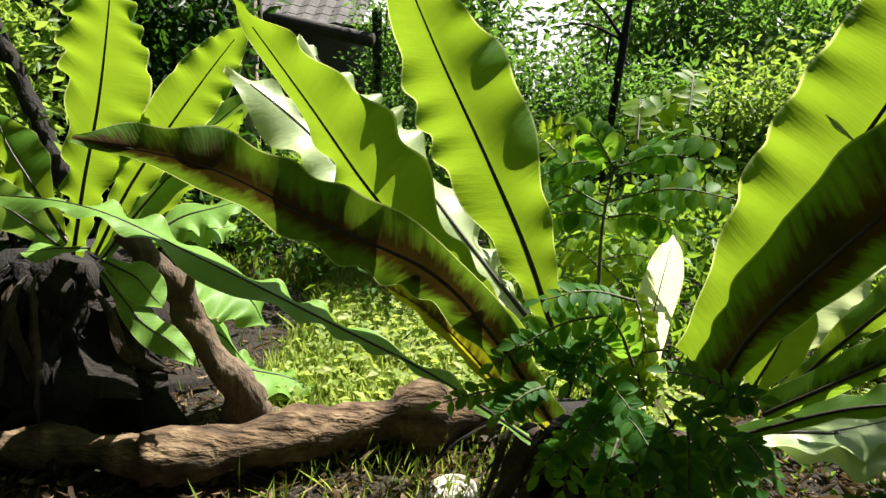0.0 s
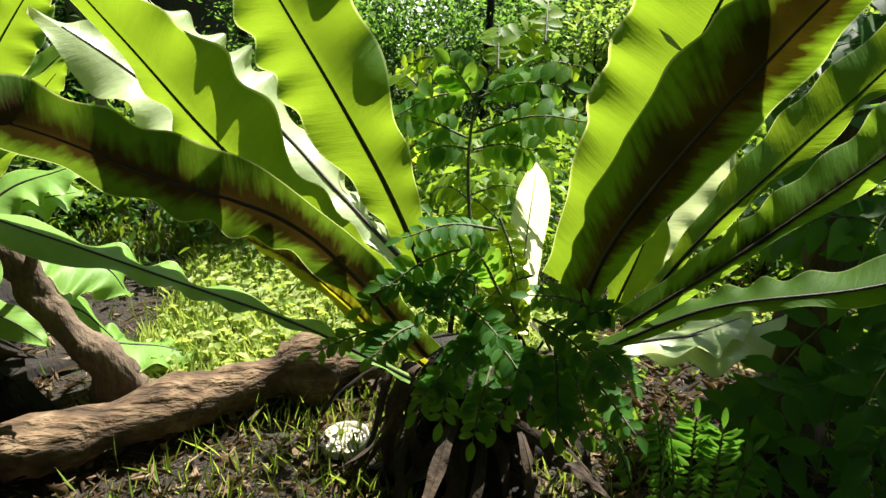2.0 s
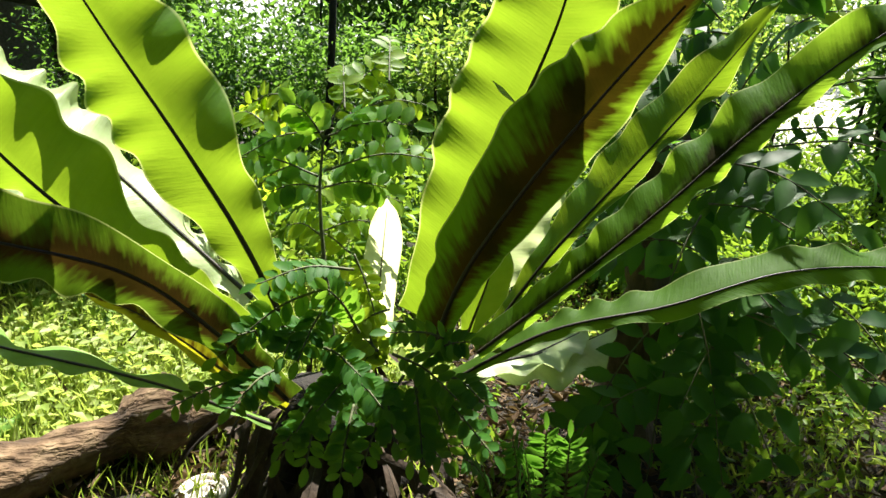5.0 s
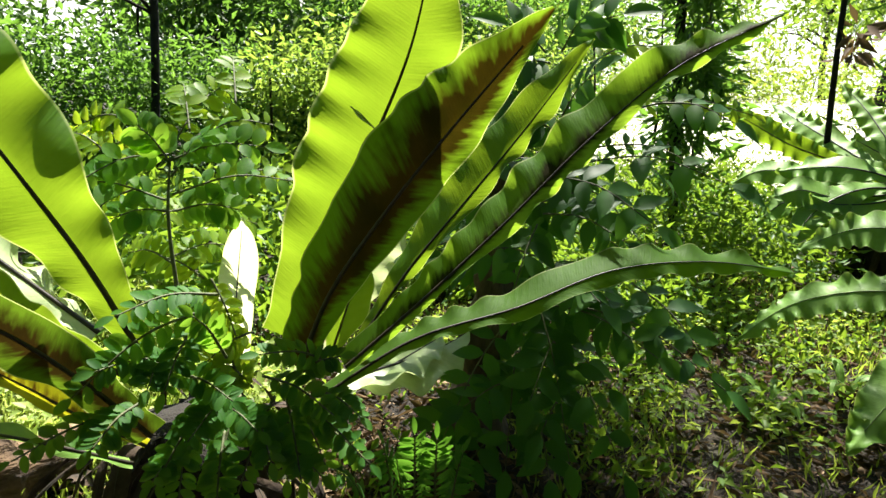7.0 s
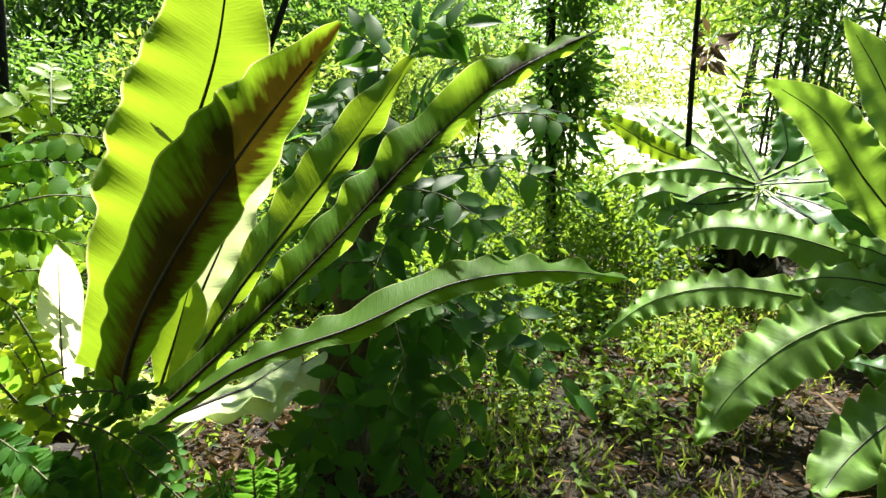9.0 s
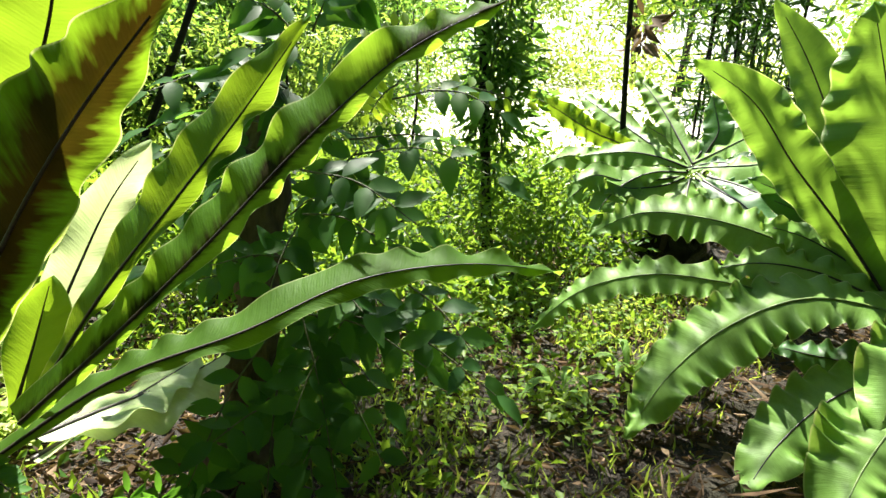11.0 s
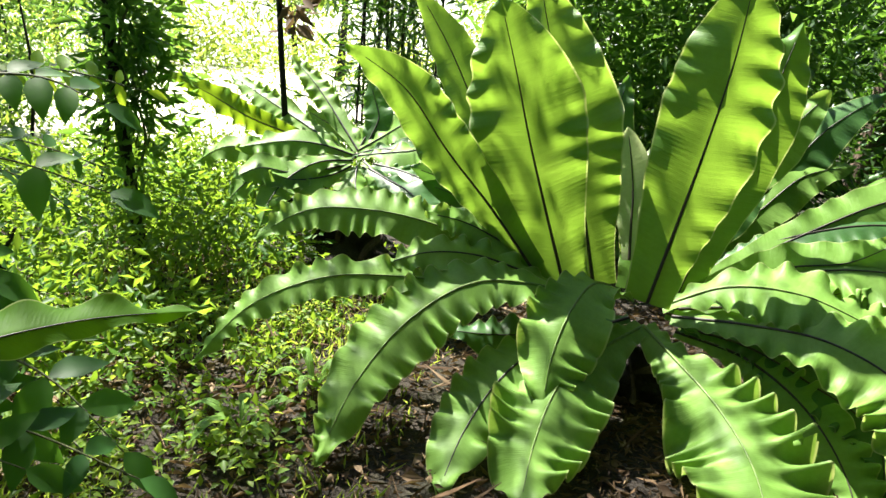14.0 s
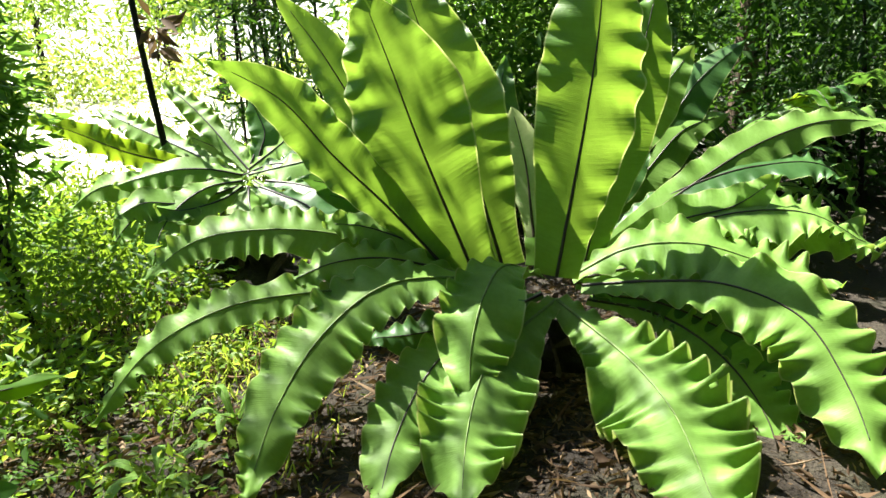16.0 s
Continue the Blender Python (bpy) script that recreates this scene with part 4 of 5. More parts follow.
pinnate(sapling, (0.599, 1.382, 0.525), (0.608, 1.251, 0.426), 9, 0.040, 0.020, sapling_mat, 11, flat=(-0.20, -0.56, 0.97))
pinnate(sapling, (0.674, 1.324, 0.637), (0.485, 1.310, 0.719), 12, 0.040, 0.020, sapling_mat, 12, flat=(-0.21, -0.60, 0.89))
pinnate(sapling, (0.278, 1.427, 0.594), (0.047, 1.395, 0.583), 12, 0.040, 0.020, sapling_mat, 13, flat=(0.02, -0.62, 0.92))
pinnate(sapling, (0.370, 1.399, 0.593), (0.299, 1.282, 0.463), 12, 0.040, 0.020, sapling_mat, 14, flat=(-0.07, -0.60, 0.96))
pinnate(sapling, (0.464, 1.379, 0.615), (0.331, 1.307, 0.570), 12, 0.040, 0.020, sapling_mat, 15, flat=(-0.11, -0.61, 0.93))
pinnate(sapling, (0.513, 1.372, 0.638), (0.612, 1.227, 0.578), 12, 0.040, 0.020, sapling_mat, 16, flat=(-0.19, -0.59, 0.92))
pinnate(sapling, (0.448, 1.406, 0.684), (0.375, 1.370, 0.806), 12, 0.040, 0.020, sapling_mat, 17, flat=(-0.12, -0.64, 0.85))
pinnate(sapling, (0.485, 1.365, 0.592), (0.475, 1.244, 0.505), 12, 0.040, 0.020, sapling_mat, 18, flat=(-0.15, -0.59, 0.95))
pinnate(sapling, (0.354, 1.427, 0.662), (0.423, 1.301, 0.634), 12, 0.040, 0.020, sapling_mat, 19, flat=(-0.10, -0.62, 0.90))
pinnate(sapling, (0.623, 1.324, 0.591), (0.664, 1.208, 0.567), 12, 0.040, 0.020, sapling_mat, 20, flat=(-0.24, -0.57, 0.94))
pinnate(sapling, (0.280, 1.434, 0.617), (0.171, 1.359, 0.582), 12, 0.040, 0.020, sapling_mat, 21, flat=(-0.02, -0.62, 0.92))
pinnate(sapling, (0.422, 1.365, 0.535), (0.361, 1.254, 0.430), 12, 0.040, 0.020, sapling_mat, 22, flat=(-0.10, -0.58, 0.98))
pinnate(sapling, (0.356, 1.433, 0.685), (0.195, 1.396, 0.721), 12, 0.040, 0.020, sapling_mat, 23, flat=(-0.04, -0.64, 0.87))
pinnate(sapling, (0.490, 1.342, 0.523), (0.568, 1.202, 0.461), 12, 0.040, 0.020, sapling_mat, 24, flat=(-0.17, -0.56, 0.98))
pinnate(sapling, (0.365, 1.383, 0.536), (0.260, 1.308, 0.506), 12, 0.040, 0.020, sapling_mat, 25, flat=(-0.06, -0.60, 0.96))
pinnate(sapling, (0.581, 1.348, 0.626), (0.644, 1.256, 0.696), 12, 0.040, 0.020, sapling_mat, 26, flat=(-0.22, -0.59, 0.90))
pinnate(sapling, (0.416, 1.386, 0.593), (0.460, 1.269, 0.569), 12, 0.040, 0.020, sapling_mat, 27, flat=(-0.13, -0.60, 0.94))
pinnate(sapling, (0.335, 1.447, 0.708), (0.277, 1.358, 0.678), 12, 0.040, 0.020, sapling_mat, 28, flat=(-0.06, -0.64, 0.88))
pinnate(sapling, (0.506, 1.985, 1.044), (0.747, 1.902, 1.081), 7, 0.066, 0.040, sapling_lit, 29, flat=(-0.17, -0.68, 0.66))
pinnate(sapling, (0.507, 1.990, 1.059), (0.278, 2.012, 0.995), 7, 0.066, 0.040, sapling_lit, 30, flat=(-0.08, -0.69, 0.67))
pinnate(sapling, (0.480, 1.958, 0.937), (0.224, 2.026, 0.988), 7, 0.066, 0.040, sapling_lit, 31, flat=(-0.06, -0.69, 0.70))
pinnate(sapling, (0.497, 1.958, 0.952), (0.820, 1.849, 0.983), 7, 0.066, 0.040, sapling_lit, 32, flat=(-0.18, -0.67, 0.70))
pinnate(sapling, (0.505, 1.983, 1.036), (0.435, 2.012, 1.137), 7, 0.066, 0.040, sapling_lit, 33, flat=(-0.10, -0.69, 0.65))
pinnate(sapling, (0.485, 1.947, 0.907), (0.336, 1.963, 0.897), 7, 0.066, 0.040, sapling_lit, 34, flat=(-0.08, -0.68, 0.72))
pinnate(sapling, (0.492, 1.945, 0.907), (0.655, 1.874, 0.909), 7, 0.066, 0.040, sapling_lit, 35, flat=(-0.15, -0.67, 0.72))
pinnate(sapling, (0.501, 1.972, 0.998), (0.631, 1.954, 1.135), 7, 0.066, 0.040, sapling_lit, 36, flat=(-0.14, -0.68, 0.66))
pinnate(sapling, (0.531, 2.132, 1.038), (0.798, 2.305, 1.262), 7, 0.062, 0.036, lime_mat, 37, flat=(-0.36, -1.56, 0.65))
pinnate(sapling, (0.604, 2.134, 1.111), (0.653, 2.343, 1.245), 7, 0.062, 0.036, lime_mat, 38, flat=(-0.33, -1.57, 0.63))
pinnate(sapling, (0.503, 2.047, 0.750), (0.738, 2.150, 0.726), 7, 0.062, 0.036, lime_mat, 39, flat=(-0.34, -1.52, 0.98))
pinnate(sapling, (0.502, 2.042, 0.734), (0.424, 2.244, 0.729), 7, 0.062, 0.036, lime_mat, 40, flat=(-0.21, -1.54, 0.98))
pinnate(sapling, (0.619, 2.124, 1.095), (0.910, 2.226, 1.118), 7, 0.062, 0.036, lime_mat, 41, flat=(-0.44, -1.54, 0.69))
pinnate(sapling, (0.581, 2.119, 1.046), (0.401, 2.354, 1.051), 7, 0.062, 0.036, lime_mat, 42, flat=(-0.23, -1.58, 0.73))
pinnate(sapling, (0.744, 2.119, 1.193), (0.814, 2.324, 1.333), 7, 0.062, 0.036, lime_mat, 43, flat=(-0.44, -1.54, 0.57))
pinnate(sapling, (0.429, 2.096, 0.833), (0.669, 2.211, 0.852), 7, 0.062, 0.036, lime_mat, 44, flat=(-0.28, -1.55, 0.89))
pinnate(sapling, (0.383, 2.178, 1.047), (0.297, 2.397, 1.087), 7, 0.062, 0.036, lime_mat, 45, flat=(-0.11, -1.59, 0.71))
pinnate(sapling, (0.635, 2.061, 0.914), (0.914, 2.179, 0.975), 7, 0.062, 0.036, lime_mat, 46, flat=(-0.46, -1.52, 0.81))
pinnate(sapling, (0.459, 2.188, 1.146), (0.335, 2.391, 1.105), 7, 0.062, 0.036, lime_mat, 47, flat=(-0.15, -1.59, 0.67))
pinnate(sapling, (0.580, 2.003, 0.683), (0.476, 2.222, 0.710), 7, 0.062, 0.036, lime_mat, 48, flat=(-0.26, -1.52, 1.01))
pinnate(sapling, (0.627, 2.037, 0.831), (0.807, 2.153, 0.797), 7, 0.062, 0.036, lime_mat, 49, flat=(-0.41, -1.51, 0.92))
pinnate(sapling, (0.440, 2.130, 0.948), (0.305, 2.302, 0.801), 7, 0.062, 0.036, lime_mat, 50, flat=(-0.14, -1.57, 0.87))
pinnate(sapling, (0.525, 1.744, 0.760), (0.570, 1.667, 0.562), 7, 0.045, 0.026, lime_mat, 110, flat=(-0.30, -1.28, 1.07))
pinnate(sapling, (0.556, 1.648, 0.491), (0.504, 1.727, 0.689), 7, 0.045, 0.026, lime_mat, 111, flat=(-0.28, -1.27, 1.13))
pinnate(sapling, (0.603, 1.675, 0.618), (0.476, 1.690, 0.548), 7, 0.045, 0.026, lime_mat, 112, flat=(-0.29, -1.26, 1.13))
pinnate(sapling, (0.583, 1.635, 0.477), (0.506, 1.686, 0.562), 7, 0.045, 0.026, lime_mat, 113, flat=(-0.29, -1.24, 1.19))
pinnate(sapling, (0.495, 1.652, 0.449), (0.565, 1.654, 0.519), 7, 0.045, 0.026, lime_mat, 114, flat=(-0.28, -1.23, 1.21))
sword_fern = thing("sword_fern", "dark sword fern with narrow paired leaflets at the mound's foot", "fern")
pinnate(sword_fern, (0.844, 1.341, 0.100), (0.809, 1.344, 0.377), 16, 0.050, 0.015, shrub_mat, 104, flat=(-0.27, -0.49, 1.02), sag=0.15)
pinnate(sword_fern, (0.897, 1.325, 0.099), (0.892, 1.324, 0.389), 16, 0.050, 0.015, shrub_mat, 105, flat=(-0.30, -0.48, 1.01), sag=0.15)
pinnate(sword_fern, (0.951, 1.309, 0.099), (0.947, 1.301, 0.370), 16, 0.050, 0.015, shrub_mat, 106, flat=(-0.32, -0.47, 1.01), sag=0.15)
pinnate(sword_fern, (0.794, 1.368, 0.140), (0.685, 1.369, 0.340), 16, 0.050, 0.015, shrub_mat, 107, flat=(-0.23, -0.51, 1.02), sag=0.15)
pinnate(sword_fern, (0.872, 1.337, 0.113), (0.836, 1.320, 0.326), 16, 0.050, 0.015, shrub_mat, 108, flat=(-0.28, -0.48, 1.02), sag=0.15)
pinnate(sword_fern, (0.991, 1.297, 0.099), (1.013, 1.268, 0.325), 16, 0.050, 0.015, shrub_mat, 109, flat=(-0.33, -0.45, 1.02), sag=0.15)
shrub = thing("shrub", "broad-leaved shrub growing round a dead tree stump", "shrub")
pinnate(shrub, (1.559, 1.569, 0.995), (1.652, 1.190, 0.884), 4, 0.110, 0.056, shrub_mat, 51, flat=(-0.50, -0.48, 0.73), pointed=True, droop=0.3)
pinnate(shrub, (1.540, 1.544, 0.872), (1.585, 1.240, 0.833), 4, 0.110, 0.056, shrub_mat, 52, flat=(-0.48, -0.48, 0.76), pointed=True, droop=0.3)
pinnate(shrub, (1.489, 1.508, 0.624), (1.384, 1.212, 0.179), 4, 0.110, 0.056, shrub_mat, 53, flat=(-0.42, -0.46, 0.91), pointed=True, droop=0.3)
pinnate(shrub, (1.408, 1.551, 0.515), (1.113, 1.498, 0.199), 4, 0.110, 0.056, shrub_mat, 54, flat=(-0.36, -0.51, 0.92), pointed=True, droop=0.3)
pinnate(shrub, (1.420, 1.508, 0.428), (1.244, 1.342, 0.141), 4, 0.110, 0.056, shrub_mat, 55, flat=(-0.38, -0.47, 0.95), pointed=True, droop=0.3)
pinnate(shrub, (1.505, 1.441, 0.484), (1.493, 1.095, 0.168), 4, 0.110, 0.056, shrub_mat, 56, flat=(-0.44, -0.42, 0.94), pointed=True, droop=0.3)
pinnate(shrub, (1.573, 1.410, 0.593), (1.728, 0.951, 0.436), 4, 0.110, 0.056, shrub_mat, 57, flat=(-0.50, -0.40, 0.88), pointed=True, droop=0.3)
pinnate(shrub, (1.518, 1.516, 0.730), (1.248, 1.563, 0.769), 4, 0.110, 0.056, shrub_mat, 58, flat=(-0.41, -0.53, 0.80), pointed=True, droop=0.3)
pinnate(shrub, (1.555, 1.592, 1.047), (1.319, 1.573, 0.998), 4, 0.110, 0.056, shrub_mat, 59, flat=(-0.43, -0.54, 0.70), pointed=True, droop=0.3)
pinnate(shrub, (1.610, 1.575, 1.155), (1.579, 1.420, 1.315), 4, 0.110, 0.056, shrub_mat, 60, flat=(-0.48, -0.51, 0.62), pointed=True, droop=0.3)
pinnate(shrub, (1.496, 1.488, 0.589), (1.605, 1.104, 0.511), 4, 0.110, 0.056, shrub_mat, 61, flat=(-0.47, -0.44, 0.87), pointed=True, droop=0.3)
pinnate(shrub, (1.432, 1.464, 0.341), (1.177, 1.473, 0.315), 4, 0.110, 0.056, shrub_mat, 62, flat=(-0.37, -0.49, 0.93), pointed=True, droop=0.3)
pinnate(shrub, (1.441, 1.418, 0.236), (1.335, 1.244, 0.129), 4, 0.110, 0.056, shrub_mat, 63, flat=(-0.40, -0.44, 0.98), pointed=True, droop=0.3)
pinnate(shrub, (1.353, 1.481, 0.162), (1.147, 1.434, 0.120), 4, 0.110, 0.056, shrub_mat, 64, flat=(-0.34, -0.47, 0.99), pointed=True, droop=0.3)
pinnate(shrub, (1.534, 1.361, 0.346), (1.332, 1.293, 0.257), 4, 0.110, 0.056, shrub_mat, 65, flat=(-0.42, -0.44, 0.94), pointed=True, droop=0.3)
pinnate(shrub, (1.522, 1.550, 0.836), (1.322, 1.442, 0.644), 4, 0.110, 0.056, shrub_mat, 66, flat=(-0.43, -0.52, 0.80), pointed=True, droop=0.3)
pinnate(shrub, (1.538, 1.483, 0.696), (1.510, 1.252, 0.652), 4, 0.110, 0.056, shrub_mat, 67, flat=(-0.47, -0.47, 0.82), pointed=True, droop=0.3)
pinnate(shrub, (1.313, 1.547, 0.230), (1.066, 1.545, 0.197), 4, 0.110, 0.056, shrub_mat, 68, flat=(-0.32, -0.50, 0.96), pointed=True, droop=0.3)
pinnate(shrub, (1.536, 1.422, 0.521), (1.324, 1.336, 0.354), 4, 0.110, 0.056, shrub_mat, 69, flat=(-0.42, -0.47, 0.90), pointed=True, droop=0.3)
pinnate(shrub, (1.570, 1.615, 1.381), (1.461, 1.674, 1.458), 3, 0.120, 0.060, shrub_mat, 70, flat=(-0.44, -0.54, 0.56), pointed=True, droop=0.3)
pinnate(shrub, (1.607, 1.578, 1.382), (1.635, 1.509, 1.499), 3, 0.120, 0.060, shrub_mat, 71, flat=(-0.48, -0.51, 0.55), pointed=True, droop=0.3)
pinnate(shrub, (1.577, 1.596, 1.347), (1.452, 1.635, 1.325), 3, 0.120, 0.060, shrub_mat, 72, flat=(-0.44, -0.54, 0.59), pointed=True, droop=0.3)
pinnate(shrub, (1.638, 1.559, 1.418), (1.707, 1.434, 1.494), 3, 0.120, 0.060, shrub_mat, 73, flat=(-0.49, -0.49, 0.55), pointed=True, droop=0.3)
pinnate(shrub, (1.533, 1.597, 1.225), (1.405, 1.659, 1.257), 3, 0.120, 0.060, shrub_mat, 74, flat=(-0.43, -0.55, 0.62), pointed=True, droop=0.3)
pinnate(shrub, (1.567, 1.526, 1.125), (1.453, 1.581, 1.176), 3, 0.120, 0.060, shrub_mat, 75, flat=(-0.45, -0.53, 0.65), pointed=True, droop=0.3)
pinnate(shrub, (1.550, 1.562, 1.175), (1.320, 1.716, 1.170), 3, 0.120, 0.060, shrub_mat, 76, flat=(-0.42, -0.56, 0.64), pointed=True, droop=0.3)
pinnate(shrub, (1.780, 1.613, 1.070), (2.272, 1.400, 0.979), 6, 0.065, 0.036, shrub_mat, 77, flat=(-0.54, -0.44, 0.68), pointed=True, droop=0.3)
pinnate(shrub, (1.696, 1.664, 0.972), (2.001, 1.644, 0.884), 6, 0.065, 0.036, shrub_mat, 78, flat=(-0.49, -0.49, 0.71), pointed=True, droop=0.3)
pinnate(shrub, (1.884, 1.494, 1.037), (2.192, 1.436, 0.851), 6, 0.065, 0.036, shrub_mat, 79, flat=(-0.54, -0.43, 0.71), pointed=True, droop=0.3)
pinnate(shrub, (1.686, 1.715, 1.085), (1.978, 1.720, 1.028), 6, 0.065, 0.036, shrub_mat, 80, flat=(-0.48, -0.50, 0.67), pointed=True, droop=0.3)
pinnate(shrub, (1.721, 1.570, 0.783), (2.037, 1.517, 0.635), 6, 0.065, 0.036, shrub_mat, 81, flat=(-0.50, -0.45, 0.78), pointed=True, droop=0.3)
pinnate(shrub, (1.838, 1.656, 1.357), (2.088, 1.587, 1.427), 6, 0.070, 0.032, lime_mat, 82, flat=(-0.52, -0.47, 0.57), pointed=True, droop=0.3)
pinnate(shrub, (1.896, 1.540, 1.199), (2.298, 1.290, 1.198), 6, 0.070, 0.032, lime_mat, 83, flat=(-0.56, -0.41, 0.63), pointed=True, droop=0.3)
pinnate(shrub, (1.917, 1.536, 1.247), (1.914, 1.664, 1.141), 6, 0.070, 0.032, lime_mat, 84, flat=(-0.52, -0.47, 0.63), pointed=True, droop=0.3)
pinnate(shrub, (1.895, 1.391, 1.234), (1.995, 1.188, 1.181), 3, 0.100, 0.055, shrub_mat, 85, flat=(-0.57, -0.41, 0.63), pointed=True, droop=0.3)
pinnate(shrub, (1.800, 1.660, 0.941), (1.779, 1.327, 0.792), 3, 0.115, 0.066, shrub_mat, 86, flat=(-0.45, -0.51, 0.77), pointed=True, droop=0.3)
pinnate(shrub, (1.772, 1.763, 0.976), (1.725, 1.454, 0.768), 3, 0.115, 0.066, shrub_mat, 87, flat=(-0.42, -0.53, 0.77), pointed=True, droop=0.3)
pinnate(shrub, (1.672, 1.795, 0.686), (1.703, 1.572, 0.839), 3, 0.115, 0.066, shrub_mat, 88, flat=(-0.39, -0.55, 0.80), pointed=True, droop=0.3)
pinnate(shrub, (1.648, 1.742, 0.547), (1.679, 1.487, 0.656), 3, 0.115, 0.066, shrub_mat, 89, flat=(-0.38, -0.53, 0.86), pointed=True, droop=0.3)
pinnate(shrub, (1.610, 1.749, 0.431), (1.531, 1.545, 0.244), 3, 0.115, 0.066, shrub_mat, 90, flat=(-0.33, -0.51, 0.94), pointed=True, droop=0.3)
pinnate(shrub, (1.656, 1.677, 0.495), (1.590, 1.438, 0.307), 3, 0.115, 0.066, shrub_mat, 91, flat=(-0.36, -0.50, 0.93), pointed=True, droop=0.3)
pinnate(shrub, (1.722, 1.602, 0.616), (1.724, 1.236, 0.501), 3, 0.115, 0.066, shrub_mat, 92, flat=(-0.42, -0.48, 0.89), pointed=True, droop=0.3)
pinnate(shrub, (1.813, 1.369, 0.635), (1.784, 1.029, 0.450), 3, 0.115, 0.066, shrub_mat, 93, flat=(-0.47, -0.41, 0.91), pointed=True, droop=0.3)
pinnate(shrub, (1.746, 1.496, 0.567), (1.613, 1.506, 0.465), 3, 0.115, 0.066, shrub_mat, 94, flat=(-0.40, -0.49, 0.90), pointed=True, droop=0.3)
pinnate(shrub, (1.651, 1.779, 0.601), (1.690, 1.395, 0.583), 3, 0.115, 0.066, shrub_mat, 95, flat=(-0.39, -0.52, 0.87), pointed=True, droop=0.3)
pinnate(shrub, (1.599, 1.688, 0.322), (1.592, 1.390, 0.257), 3, 0.115, 0.066, shrub_mat, 96, flat=(-0.35, -0.48, 0.97), pointed=True, droop=0.3)
pinnate(shrub, (1.827, 1.645, 1.014), (1.916, 1.127, 0.999), 3, 0.115, 0.066, shrub_mat, 97, flat=(-0.50, -0.48, 0.72), pointed=True, droop=0.3)
pinnate(shrub, (1.699, 1.815, 0.799), (1.706, 1.608, 0.891), 3, 0.115, 0.066, shrub_mat, 98, flat=(-0.39, -0.55, 0.77), pointed=True, droop=0.3)
pinnate(shrub, (1.680, 1.730, 0.634), (1.557, 1.648, 0.453), 3, 0.115, 0.066, shrub_mat, 99, flat=(-0.35, -0.54, 0.88), pointed=True, droop=0.3)
pinnate(shrub, (1.658, 1.607, 0.414), (1.646, 1.295, 0.319), 3, 0.115, 0.066, shrub_mat, 100, flat=(-0.38, -0.47, 0.95), pointed=True, droop=0.3)
pinnate(shrub, (1.624, 1.759, 0.488), (1.625, 1.497, 0.492), 3, 0.115, 0.066, shrub_mat, 101, flat=(-0.36, -0.52, 0.90), pointed=True, droop=0.3)
pinnate(shrub, (1.759, 1.506, 0.624), (1.688, 1.327, 0.493), 3, 0.115, 0.066, shrub_mat, 102, flat=(-0.42, -0.47, 0.89), pointed=True, droop=0.3)
pinnate(shrub, (1.836, 1.634, 1.029), (1.672, 1.650, 0.833), 3, 0.115, 0.066, shrub_mat, 103, flat=(-0.42, -0.54, 0.74), pointed=True, droop=0.3)
for k in range(16):
    rise, turn = 0.62 + 0.045 * k, 2.0 + 1.1 * math.sin(k * 2.4)
    foot = (1.47 + 0.08 * rise, 1.70 + 0.06 * rise, rise)
    pinnate(shrub, foot, (foot[0] + 0.34 * math.cos(turn), foot[1] + 0.16 * math.sin(turn), rise + 0.05 * math.sin(k * 1.7)), 4, 0.105, 0.056, shrub_mat, 120 + k, flat=(-0.3, -0.4, 0.9), pointed=True, droop=0.3)
stump = thing("tree_stump", "brown broken tree trunk among shrub leaves", "trunk")
st = spline([(1.450, 1.744, 0.000), (1.472, 1.722, 0.403), (1.542, 1.769, 0.731), (1.623, 1.824, 1.118)], 26)
child(tube("trunk", st, [0.105 - 0.05 * min(1, i / 6) + 0.02 + 0.006 * math.sin(i) for i in range(26)], bark, 18, 0.45, 5), stump)


# ---- small plants on the litter between the ferns ----
def ground_fern(at, count, reach, seed, material):
    """A tuft of small feathered fronds spreading from one point."""
    r = random.Random(seed)
    z = ground_height(at[0], at[1])
    ob = thing("small_fern", "small fresh green fern seedling on dry leaf litter", "fern", "small ferns on the litter")
    for k in range(count):
        ang = 6.28 * k / count + r.uniform(-0.4, 0.4)
        n = reach * r.uniform(0.7, 1.15)
        pinnate(ob, (at[0], at[1], z), (at[0] + n * math.cos(ang), at[1] + n * math.sin(ang), z + n * r.uniform(0.25, 0.7)), 8, 0.032, 0.014, material, seed * 10 + k, sag=0.25, pointed=True)
    return ob


for k, at in enumerate(((2.15, 1.42), (2.38, 1.62), (2.62, 1.38), (2.85, 1.70), (2.45, 1.16), (2.05, 1.75), (3.05, 1.30))):
    ground_fern(at, 5, 0.20, 300 + k, (lime_mat, sapling_lit)[k % 2])
for at, turn in (((2.55, 1.16), 0.4), ((2.95, 1.05), 2.0)):
    herb = thing("strap_leaved_herb", "low herb with long narrow green leaves on the litter", "herb", "herbs on the litter")
    z = ground_height(*at)
    for k in range(5):
        d = Vector((math.cos(turn + 1.25 * k), math.sin(turn + 1.25 * k), 0))
        b = Vector((at[0], at[1], z))
        n = 0.15 + 0.03 * (k % 3)
        frond(herb, [tuple(b), tuple(b + d * n * 0.4 + Vector((0, 0, n * 0.55))), tuple(b + d * n * 0.8 + Vector((0, 0, n * 0.7))), tuple(b + d * n * 1.15 + Vector((0, 0, n * 0.5)))], 0.045, (-d.y, d.x, 0), frond_green, 0.5, pitch=0.12, rib=rib_green, base=0.4)


